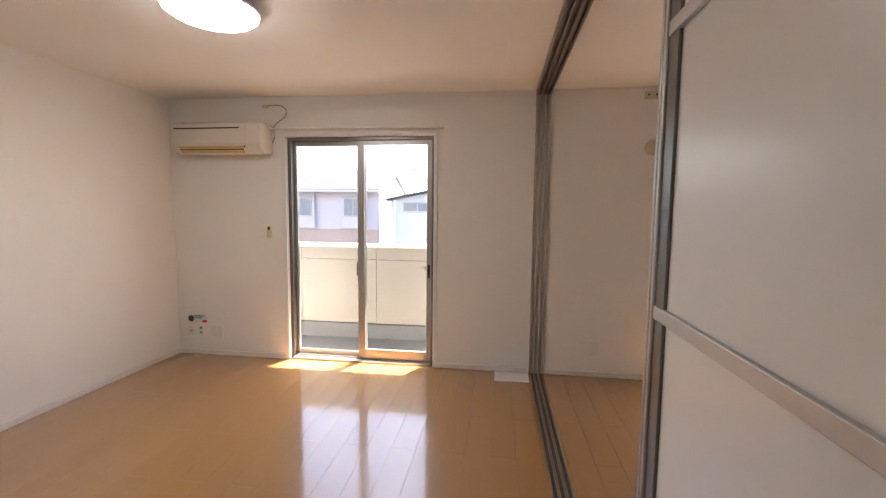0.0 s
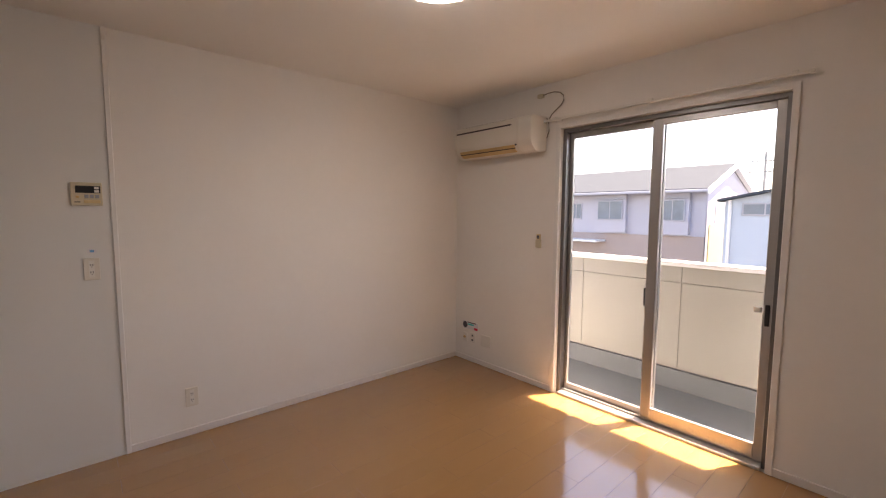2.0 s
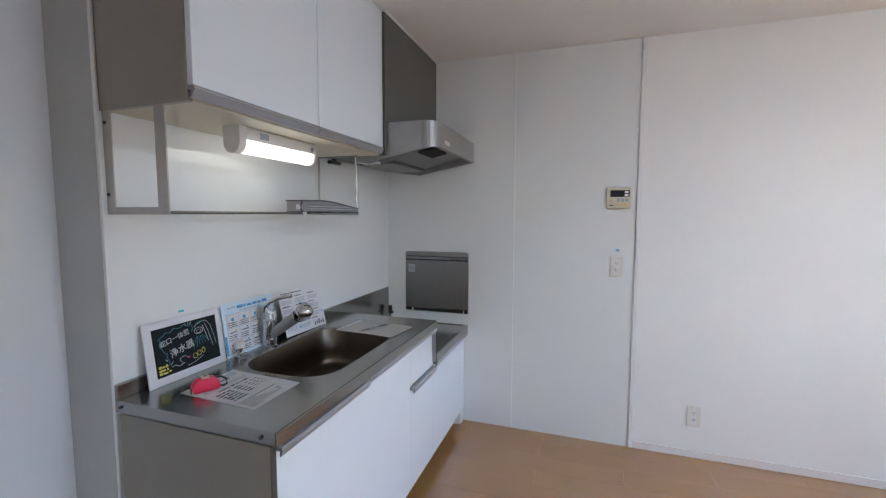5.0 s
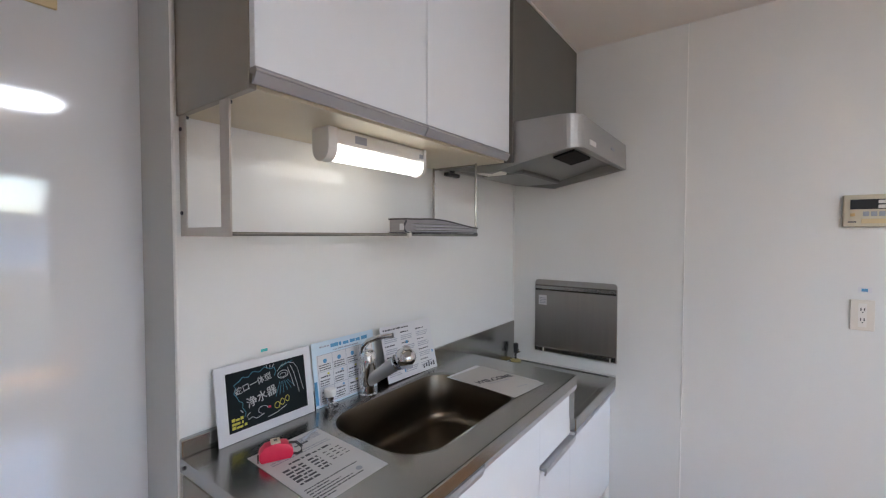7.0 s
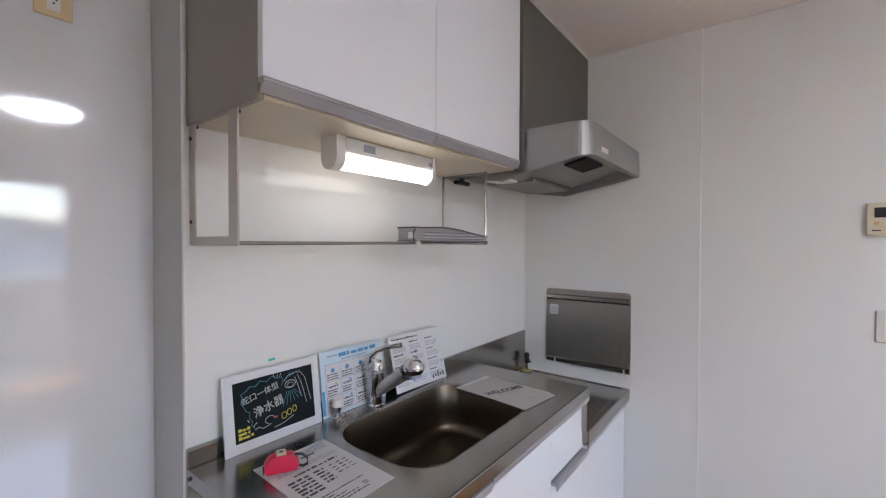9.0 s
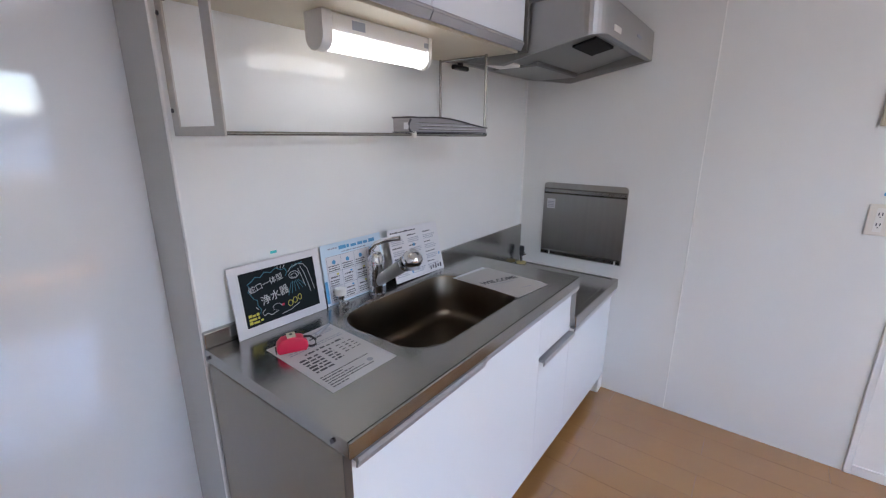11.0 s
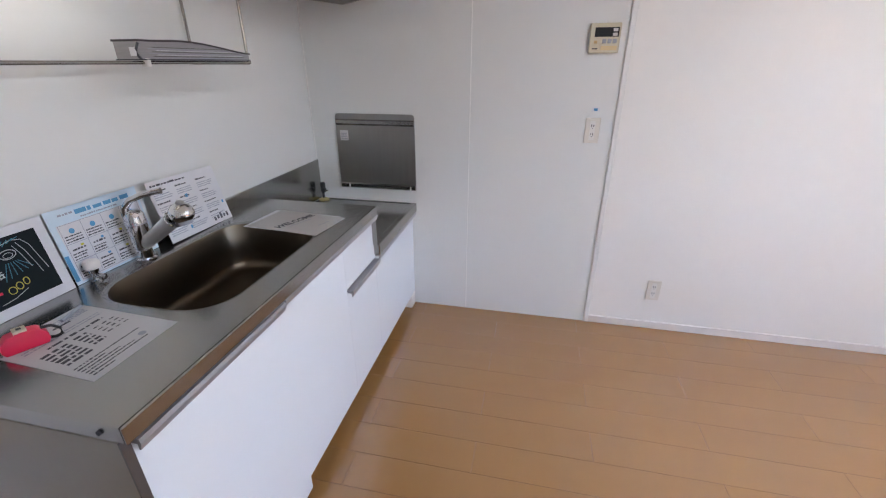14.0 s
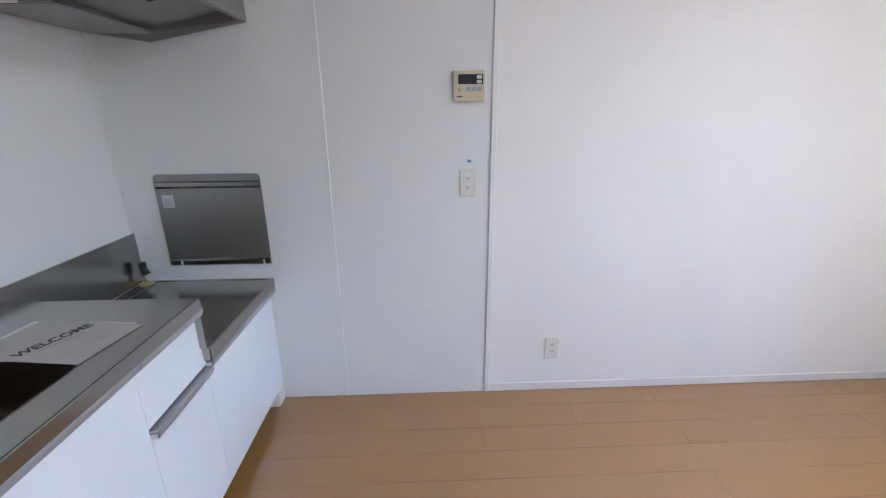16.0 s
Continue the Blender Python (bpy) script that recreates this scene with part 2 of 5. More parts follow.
def lettering(name, body, size, m, material, parent, thick=0.0003, label="", bold=0.0):
    """Words in the built-in font, laid by the pose m (x along the line, y up the letters)."""
    cu = bpy.data.curves.new(name, "FONT")
    cu.body, cu.size, cu.extrude, cu.offset = body, size, thick, bold
    cu.align_x, cu.align_y = "CENTER", "CENTER"
    cu.resolution_u = 3
    tmp = new(name + "_curve", cu)
    me = bpy.data.meshes.new_from_object(tmp.evaluated_get(bpy.context.evaluated_depsgraph_get()))
    bpy.data.objects.remove(tmp)
    me.transform(m)
    me.materials.clear()
    me.materials.append(material)
    ob = new(name, me)
    ob.parent = parent
    ob.matrix_parent_inverse = Matrix.Translation(-Vector(parent.location))
    if label:
        tagged(ob, label)
    return ob

# ---- the rooms' shell ----
YN, XP0, XP1, XE, H = 4.232, 3.341, 3.463, 6.3, 2.40
W1, W2, WW, WH = 1.116, 4.475, 1.399, 2.068


def wall_north():
    bm = bmesh.new()
    y0, y1 = YN, YN + 0.16
    for a, b in ((-0.12, W1), (W1 + WW, W2), (W2 + WW, XE + 0.12)):
        boxm(bm, a, b, y0, y1, -0.3, 2.6)
    for w in (W1, W2):
        boxm(bm, w, w + WW, y0, y1, WH, 2.6)
        boxm(bm, w, w + WW, y0, y1, -0.3, -0.012)
    return setting("wall_north", bm, M_PAPER, "white textured wallpaper wall with two balcony windows", "wall")


wall_north()
setting("wall_west", box(-0.12, 0, -0.35, YN, -0.3, 2.6), M_PAPER, "white textured wallpaper wall beside the kitchen", "wall")
setting("wall_south", box(0, 1.841, -0.35, -0.006, -0.3, 2.6), M_PAPER, "wall behind the kitchen unit", "wall")
setting("wall_alcove", box(1.841, XP0, -0.35, -0.206, -0.3, 2.6), M_PAPER, "wall at the back of the fridge space", "wall")
setting("wall_partition", box(XP0, XP1, -0.35, 0.0, -0.3, 2.6), M_PAPER, "short white wall between the two rooms", "wall")
setting("wall_bedroom_south", box(XP1, XE, -0.02, 0.10, -0.3, 2.6), M_PAPER, "plain white wall of the next room", "wall")
setting("wall_east", box(XE, XE + 0.12, -0.02, YN, -0.3, 2.6), M_PAPER, "plain white wall of the next room", "wall")
setting("ceiling", box(-0.12, XE + 0.12, -0.35, YN, H, H + 0.15), M_CEIL, "white textured paper ceiling", "ceiling")
setting("subfloor", box(-0.0, XE, -0.21, YN, -0.2, -0.006), M_SUB, "dark base under the floor boards", "floor")

# glossy panels on the kitchen walls
kp = tagged(new("kitchen_wall_panels"), "glossy white kitchen wall panels around the sink", "wall panel", kind="structure")
part("panel", box(0.0045, 1.839, -0.006, 0.0, 0, H - 0.001), M_PANEL, kp)
part("panel", box(0, 0.004, 0.0, 0.8955, 0, H - 0.001), M_PANEL, kp)
part("panel", box(0, 0.004, 0.8985, 1.604, 0, H - 0.001), M_PANEL, kp)
part("joint_strip", box(0, 0.0065, 0.8945, 0.8995, 0, H - 0.001, 0.001), M_STRIP, kp)
part("corner_strip", box(0.004, 0.010, 0.0, 0.006, 0.9, H - 0.001), M_CASING, kp)
part("end_trim", box(1.839, 1.845, -0.006, 0.006, 0, H - 0.001, 0.0015), M_CASING, kp)
part("edge_moulding", box(0, 0.014, 1.604, 1.629, 0, H - 0.001, 0.003), M_CASING, kp)
part("moulding_clip", box(0.014, 0.020, 1.609, 1.624, 2.33, 2.36, 0.002), M_WHITEPL, kp)
fw = tagged(new("fridge_space_panels"), "glossy white panel at the back of the fridge space", "wall panel", kind="structure")
part("panel", box(1.845, XP0, -0.206, -0.2, 0, H - 0.001), M_FRIDGEWALL, fw)
# turned away from the window; the grey puts that shade into the colour
part("return_panel", box(1.841, 1.845, -0.2, -0.006, 0, H - 0.001), M_RETURN, fw, "panel on the side of the kitchen wall, shade in its colour")

# baseboards
bb = tagged(new("baseboard"), "low white baseboard along the walls", "baseboard", kind="structure")
for a in ((0, 0.010, 1.629, YN), (0.010, W1 - 0.012, YN - 0.010, YN), (W1 + WW + 0.012, XP0, YN - 0.010, YN), (XP1, W2 - 0.012, YN - 0.010, YN),
          (W2 + WW + 0.012, XE, YN - 0.010, YN), (XE - 0.010, XE, 0.11, YN - 0.01), (XP1, XE - 0.01, 0.10, 0.11)):
    part("baseboard_piece", box(*a, 0, 0.045, 0.002), M_BASE, bb)


# ---- sliding windows ----
def window(name, x):
    w = tagged(thing(name, (x, YN, 0), "two-pane sliding balcony window in a grey aluminium frame", "window"), kind="structure")
    y = YN
    part("casing_jamb", box(x - 0.012, x + 0.025, y - 0.012, y + 0.05, 0, WH + 0.012, 0.002), M_CASING, w)
    part("casing_jamb", box(x + WW - 0.02, x + WW + 0.012, y - 0.012, y + 0.05, 0, WH + 0.012, 0.002), M_CASING, w)
    part("casing_head", box(x + 0.025, x + WW - 0.02, y - 0.012, y + 0.05, WH - 0.02, WH + 0.012, 0.002), M_CASING, w)
    fr = part("window_frame", box(x + 0.025, x + 0.055, y + 0.03, y + 0.16, 0.0, WH - 0.02, 0.002), M_ALUDARK, w)
    part("frame_side", box(x + WW - 0.045, x + WW - 0.02, y + 0.03, y + 0.16, 0.0, WH - 0.02, 0.002), M_ALUDARK, w)
    part("frame_head", box(x + 0.055, x + WW - 0.045, y + 0.03, y + 0.16, WH - 0.05, WH - 0.02, 0.002), M_ALUDARK, w)
    bm = box(x + 0.055, x + WW - 0.045, y - 0.004, y + 0.16, -0.01, 0.018, 0.002)
    for r in (0.062, 0.098):
        boxm(bm, x + 0.055, x + WW - 0.045, y + r, y + r + 0.006, 0.018, 0.034)
    part("window_sill", bm, M_ALU, w)

    def sash(a, b, yy, bot, hand):
        s = part("sash_stile", box(a, a + 0.065 if hand else a + 0.026, yy, yy + 0.028, 0.028, WH - 0.048, 0.003), M_ALU, w)
        part("sash_stile", box(b - 0.046 if hand else b - 0.065, b, yy, yy + 0.028, 0.028, WH - 0.048, 0.003), M_ALU, w)
        part("sash_rail", box(a + 0.026, b - 0.046, yy + 0.002, yy + 0.026, WH - 0.090, WH - 0.048, 0.003), M_ALU, w)
        part("sash_rail", box(a + 0.026, b - 0.046, yy + 0.002, yy + 0.026, 0.028, bot, 0.003), M_ALU, w)
        g = part("pane", box(a + 0.024, b - 0.044, yy + 0.011, yy + 0.016, bot - 0.005, WH - 0.086), M_GLASS, w)
        g.visible_shadow = False
        return s

    sash(x + 0.055, x + 0.740, y + 0.088, 0.075, False)
    sash(x + 0.672, x + WW - 0.045, y + 0.052, 0.115, True)
    part("pull_handle", box(x + WW - 0.080, x + WW - 0.058, y + 0.046, y + 0.0535, 0.80, 0.92, 0.003), M_BLACK, w)
    part("pull_handle", box(x + 0.655, x + 0.670, y + 0.062, y + 0.08, 0.80, 0.92, 0.003), M_BLACK, w)
    part("crescent_lock", box(x + WW - 0.130, x + WW - 0.093, y + 0.03, y + 0.052, 0.875, 0.905, 0.006, 2), M_WHITEPL, w)
    part("stop_block", box(x + WW - 0.17, x + WW - 0.075, y + 0.035, y + 0.052, WH - 0.046, WH - 0.028, 0.002), M_BLACK, w)
    part("head_stop", box(x + 0.70, x + 0.76, y + 0.04, y + 0.052, WH - 0.046, WH - 0.026, 0.002), M_BLACK, w)
    return w


window("window_1", W1)
window("window_2", W2)


def curtain_rail(x0, x1):
    r = thing("curtain_rail", ((x0 + x1) / 2, YN - 0.03, 2.11), "slim white curtain rail above the balcony window", "curtain rail", "curtain rails")
    part("rail", box(x0, x1, YN - 0.052, YN - 0.034, 2.104, 2.120, 0.003), M_WHITEPL, r)
    part("end_cap", box(x0 - 0.02, x0, YN - 0.056, YN - 0.03, 2.100, 2.124, 0.005, 2), M_WHITEPL, r)
    part("end_cap", box(x1, x1 + 0.02, YN - 0.056, YN - 0.03, 2.100, 2.124, 0.005, 2), M_WHITEPL, r)
    for k in (0.04, 0.5, 0.96):
        x = x0 + (x1 - x0) * k
        part("bracket", box(x - 0.012, x + 0.012, YN - 0.040, YN, 2.120, 2.132, 0.001), M_WHITEPL, r)
    for k in (0.06, 0.09):
        x = x0 + (x1 - x0) * k
        part("runner", cyl((x, YN - 0.043, 2.089), (x, YN - 0.043, 2.105), 0.005, n=10), M_WHITEPL, r)
    return r


curtain_rail(1.035, 2.562)
curtain_rail(4.415, 5.94)


# ---- sliding partition ----
RAILS = (XP0 + 0.025, XP0 + 0.0615, XP0 + 0.098)


def partition_frame():
    t = tagged(new("partition_track"), "bronze aluminium track and post of the sliding partition", "door track", kind="structure")
    part("wall_post", box(XP0, XP1, YN - 0.012, YN, 0.006, H - 0.045), M_POST, t)
    part("ceiling_track", box(XP0, XP1, 0.0, YN, H - 0.012, H - 0.001), M_TRACK, t)
    for a, b in ((XP0, XP0 + 0.013), (XP0 + 0.037, XP0 + 0.050), (XP0 + 0.073, XP0 + 0.086), (XP1 - 0.013, XP1)):
        part("post_fin", box(a, b, YN - 0.026, YN - 0.012, 0.006, H - 0.045, 0.0015), M_POST, t)
        part("track_fin", box(a, b, 0.0, YN, H - 0.045, H - 0.012, 0.0015), M_TRACK, t)
    for x in RAILS:
        part("floor_track", box(x - 0.008, x + 0.008, 0.0, YN - 0.026, 0.0, 0.004), M_GROOVE, t)
        part("floor_rail", box(x - 0.016, x - 0.010, 0.0, YN - 0.026, 0.0, 0.0055), M_TRACK, t)
        part("floor_rail", box(x + 0.010, x + 0.016, 0.0, YN - 0.026, 0.0, 0.0055), M_TRACK, t)


partition_frame()


def sliding_panel(x, y0, y1):
    d = thing("sliding_door", (x, (y0 + y1) / 2, 0.006), "tall sliding door of frosted grey panels in an aluminium frame", "sliding door", "stacked partition doors")
    z0, z1, f, th = 0.006, H - 0.02, 0.095, 0.013
    for a, b, o in ((y0, y0 + f, y0), (y1 - f, y1, y1 - 0.042)):
        # dark metal here puts the shadow on the stile's inner part into its colour
        part("stile", box(x - th + 0.003, x + th - 0.003, a, b, z0, z1, 0.002), M_ALUDARK, d)
        for k in (0.0, 0.021):
            part("stile_ridge", box(x - th - 0.003, x + th, o + k, o + k + 0.019, z0, z1, 0.005, 3), M_ALU, d, "rounded silver edge profile", True)
    part("top_rail", box(x - th + 0.004, x + th - 0.004, y0 + f, y1 - f, z1 - 0.05, z1, 0.002), M_ALU, d)
    part("bottom_rail", box(x - th + 0.004, x + th - 0.004, y0 + f, y1 - f, z0, z0 + 0.06, 0.002), M_ALU, d)
    for z in (1.163, 1.806):
        part("cross_bar", box(x - th - 0.002, x - 0.003, y0 + 0.045, y1 - 0.046, z - 0.016, z + 0.016, 0.002, 2), M_ALUBAR, d, "flat silver cross bar")
    part("infill_panel", box(x - 0.003, x + 0.004, y0 + f, y1 - f, z0 + 0.06, z1 - 0.05), M_PANE, d)
    return d


sliding_panel(RAILS[2], 0.79, 1.70)
sliding_panel(RAILS[1], 0.012, 0.905)
sliding_panel(RAILS[0], 0.002, 0.895)

# ---- balcony and outdoors ----
YB = 5.30
setting("balcony_floor", box(-1.5, 8.0, YN + 0.16, YB, -0.3, -0.1), M_DECK, "grey sheet balcony floor", "balcony floor")
par = tagged(new("balcony_parapet"), "cream panelled balcony parapet with white coping", "parapet", kind="structure")
part("kerb", box(-1.5, 8.0, YB - 0.02, YB + 0.12, -0.3, 0.07), M_DECK, par)
for i in range(-2, 8):
    x = 0.745 + 0.915 * i
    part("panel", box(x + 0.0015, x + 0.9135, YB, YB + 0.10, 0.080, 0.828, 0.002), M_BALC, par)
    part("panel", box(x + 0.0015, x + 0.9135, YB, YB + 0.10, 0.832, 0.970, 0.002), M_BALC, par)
part("backing", box(-1.5, 8.0, YB + 0.02, YB + 0.09, 0.07, 0.968), M_POLE, par)
part("coping", box(-1.5, 8.0, YB - 0.03, YB + 0.14, 0.970, 1.008, 0.006, 2), M_CAP, par)
setting("balcony_roof", box(-2.5, 9.0, YN + 0.16, 5.52, 2.6, 2.78), M_CAP, "white soffit of the roof over the balcony", "soffit")
setting("house_wall_outer", box(-2.5, -0.12, YN, YN + 0.16, -3, 2.6), M_CAP, "outer wall of the house", "wall")
setting("house_wall_outer_east", box(XE + 0.12, 9.0, YN, YN + 0.16, -3, 2.6), M_CAP, "outer wall of the house", "wall")
GZ = -3.1
g = bmesh.new()
bmesh.ops.create_grid(g, x_segments=40, y_segments=40, size=1500, matrix=Matrix.Translation((0, 1500, GZ)))
setting("ground", g, M_GROUND, "grey asphalt and gravel ground around the houses", "ground")


def far_window(par_ob, x0, x1, y, z0, z1):
    w = part("window", box(x0, x1, y - 0.05, y + 0.0, z0, z1, 0.01), M_FRAMEFAR, par_ob)
    part("pane", box(x0 + 0.05, (x0 + x1) / 2 - 0.02, y - 0.058, y - 0.05, z0 + 0.05, z1 - 0.05), M_PANEFAR, w)
    part("pane", box((x0 + x1) / 2 + 0.02, x1 - 0.05, y - 0.058, y - 0.05, z0 + 0.05, z1 - 0.05), M_PANEFAR, w)


def house_long():
    h = thing("apartment_house", (-9, 23, GZ), "long two-storey house with lilac siding and a slate gable roof", "house")
    x0, x1, y0, y1, e, r = -24.0, -2.62, 20.0, 26.0, 2.38, 3.46
    part("upper_wall", box(x0, x1, y0, y1, 0.50, e), M_H1, h)
    part("lower_wall", box(x0 + 0.02, x1 - 0.02, y0 + 0.02, y1 - 0.02, GZ, 0.50), M_H1B, h)
    part("gable_wall", prism([(y0, e), (y1, e), ((y0 + y1) / 2, r - 0.08)], "x", x1 - 0.15, x1), M_H1, h)
    part("gable_side", box(x1, x1 + 0.03, y0 + 0.05, y1 - 0.05, GZ, e), M_H1, h)
    # yellow strip paints the sunlight on this side wall
    part("sunlit_strip", box(x1 + 0.03, x1 + 0.06, y0 + 0.3, y0 + 2.2, GZ, 1.0), M_YEL, h)
    ym = (y0 + y1) / 2
    part("roof", prism([(y0 - 0.5, e - 0.12), (ym, r), (y1 + 0.5, e - 0.12), (y1 + 0.5, e + 0.02), (ym, r + 0.15), (y0 - 0.5, e + 0.02)], "x", x0 - 0.4, x1 + 0.18), M_ROOF, h)
    part("soffit", prism([(y0 - 0.5, e - 0.145), (ym, r - 0.025), (y1 + 0.5, e - 0.145), (y1 + 0.5, e - 0.125), (ym, r - 0.005), (y0 - 0.5, e - 0.125)], "x", x1 + 0.001, x1 + 0.18), M_CAP, h)
    part("gutter", box(x0 - 0.4, x1 + 0.18, y0 - 0.60, y0 - 0.5, e - 0.14, e - 0.02, 0.02), M_FRAMEFAR, h)
    part("barge_board", prism([(y0 - 0.55, e - 0.2), (ym, r - 0.06), (y1 + 0.55, e - 0.2), (y1 + 0.55, e), (ym, r + 0.17), (y0 - 0.55, e)], "x", x1 + 0.18, x1 + 0.23), M_CAP, h)
    for a, w in ((-18.4, 0.97), (-14.9, 1.2), (-11.5, 0.97), (-7.03, 1.2), (-4.25, 0.97)):
        part("bay", box(a - 0.12, a + w + 0.12, y0 - 0.22, y0, 0.55, e - 0.12, 0.01), M_H1, h)
        part("bay_hood", box(a - 0.16, a + w + 0.16, y0 - 0.30, y0 - 0.22, 2.03, 2.08, 0.01), M_FRAMEFAR, h)
        far_window(h, a, a + w, y0 - 0.22, 1.12, 2.0)
    far_window(h, -8.55, -7.96, y0, 1.13, 1.9)
    part("side_window", box(x1 + 0.03, x1 + 0.06, 21.0, 21.8, 1.0, 1.9), M_CASING, h)
    part("canopy", box(-8.6, -6.7, y0 - 0.9, y0, 0.1, 0.2, 0.02), M_CAP, h)
    return h


house_long()


def house_shed():
    h = thing("blue_house", (2.5, 19, GZ), "pale blue house with a low single-slope roof", "house")
    x0, x1, y0, y1 = -1.19, 5.6, 17.0, 23.0
    part("wall", prism([(x0, GZ), (x1, GZ), (x1, 3.19), (x0, 1.83)], "y", y0, y1), M_H2, h)
    part("roof", prism([(x0 - 0.15, 1.80), (x1 + 0.2, 3.23), (x1 + 0.2, 3.31), (x0 - 0.15, 1.88)], "y", y0 - 0.3, y1 + 0.3), M_ROOF, h)
    far_window(h, -0.73, 0.45, y0, 1.36, 1.76)
    far_window(h, 2.6, 4.0, y0, 0.6, 1.7)
    part("downpipe", cyl((x0 + 0.15, y0 - 0.06, GZ), (x0 + 0.15, y0 - 0.06, 1.85), 0.05, n=10), M_CAP, h)
    return h


house_shed()


def house_right():
    h = thing("far_house", (15, 25, GZ), "white two-storey house with a dark tiled roof", "house")
    x0, x1, y0, y1, e = 10.2, 20.0, 22.0, 29.0, 1.9
    part("wall", box(x0, x1, y0, y1, GZ, e), M_H2, h)
    ym = (y0 + y1) / 2
    part("roof", prism([(y0 - 0.5, e - 0.1), (ym, e + 1.4), (y1 + 0.5, e - 0.1), (y1 + 0.5, e + 0.05), (ym, e + 1.55), (y0 - 0.5, e + 0.05)], "x", x0 - 0.5, x1 + 0.5), M_ROOF, h)
    for a in (11.2, 13.6, 16.5):
        far_window(h, a, a + 1.4, y0, 0.3, 1.3)
    part("balcony", box(11.0, 18.0, y0 - 1.0, y0, -0.9, 0.1, 0.03), M_CAP, h)
    return h


house_right()


def utility_pole(x, y):
    p = thing("utility_pole", (x, y, GZ), "grey concrete utility pole with cross arms", "utility pole")
    part("pole", cyl((x, y, GZ), (x, y, 7.2), 0.17, 0.10, 12), M_POLE, p)
    for z, w in ((6.3, 1.1), (5.3, 1.3)):
        part("cross_arm", box(x - w, x + w, y - 0.06, y + 0.06, z, z + 0.12), M_POLE, p)
        for k in (-0.9, -0.4, 0.4, 0.9):
            part("insulator", cyl((x + k * w, y, z + 0.12), (x + k * w, y, z + 0.32), 0.05, n=8), M_CAP, p)
    return p


utility_pole(-7.0, 50)


def tree(x, y):
    t = thing("tree", (x, y, GZ), "leafy green garden tree beside the houses", "tree")
    tr = cyl((x, y, GZ), (x, y, -0.4), 0.14, 0.08, 10)
    for k in range(5):
        a = k * 1.26
        cyl((x, y, -1.2 + 0.15 * k), (x + 0.8 * math.cos(a), y + 0.8 * math.sin(a), 0.1 + 0.1 * k), 0.05, 0.02, 8, tr)
    part("trunk", tr, M_BARK, t)
    rnd = random.Random(5)
    bm = bmesh.new()
    for _ in range(900):
        u = Vector((rnd.gauss(0, 1), rnd.gauss(0, 1), rnd.gauss(0, 1))).normalized() * (rnd.random() ** 0.45)
        c = Vector((x + 1.2 * u.x, y + 1.2 * u.y, 0.1 + 0.95 * u.z))
        q = Euler((rnd.random() * 6, rnd.random() * 6, rnd.random() * 6)).to_matrix()
        s = 0.10 + 0.08 * rnd.random()
        bm.faces.new([bm.verts.new(c + q @ Vector(v)) for v in ((-s, -s * 0.5, 0), (s, -s * 0.5, 0.02), (s * 0.8, s * 0.5, 0), (-s * 0.8, s * 0.5, 0.02))])
    part("crown", bm, M_LEAF, t)
    return t


tree(9.6, 18.5)

# ---- kitchen ----
KX, CX, YF, ZC, ZH = 1.843, 0.628, 0.57, 0.848, 0.667


def rrect(x0, x1, y0, y1, r, n=6):
    """A rounded rectangle, counter-clockwise, as pairs."""
    out = []
    for cx, cy, a in ((x1 - r, y1 - r, 0), (x0 + r, y1 - r, 90), (x0 + r, y0 + r, 180), (x1 - r, y0 + r, 270)):
        for k in range(n + 1):
            t = radians(a + 90 * k / n)
            out.append((cx + r * math.cos(t), cy + r * math.sin(t)))
    return out


def ring_face(bm, outer, inner, z):
    """A flat sheet between an outer rectangle's loop and an inner loop with the same number of points."""
    o = [bm.verts.new((x, y, z)) for x, y in outer]
    i = [bm.verts.new((x, y, z)) for x, y in inner]
    for k in range(len(o)):
        j = (k + 1) % len(o)
        bm.faces.new((o[k], o[j], i[j], i[k]))
    return o, i


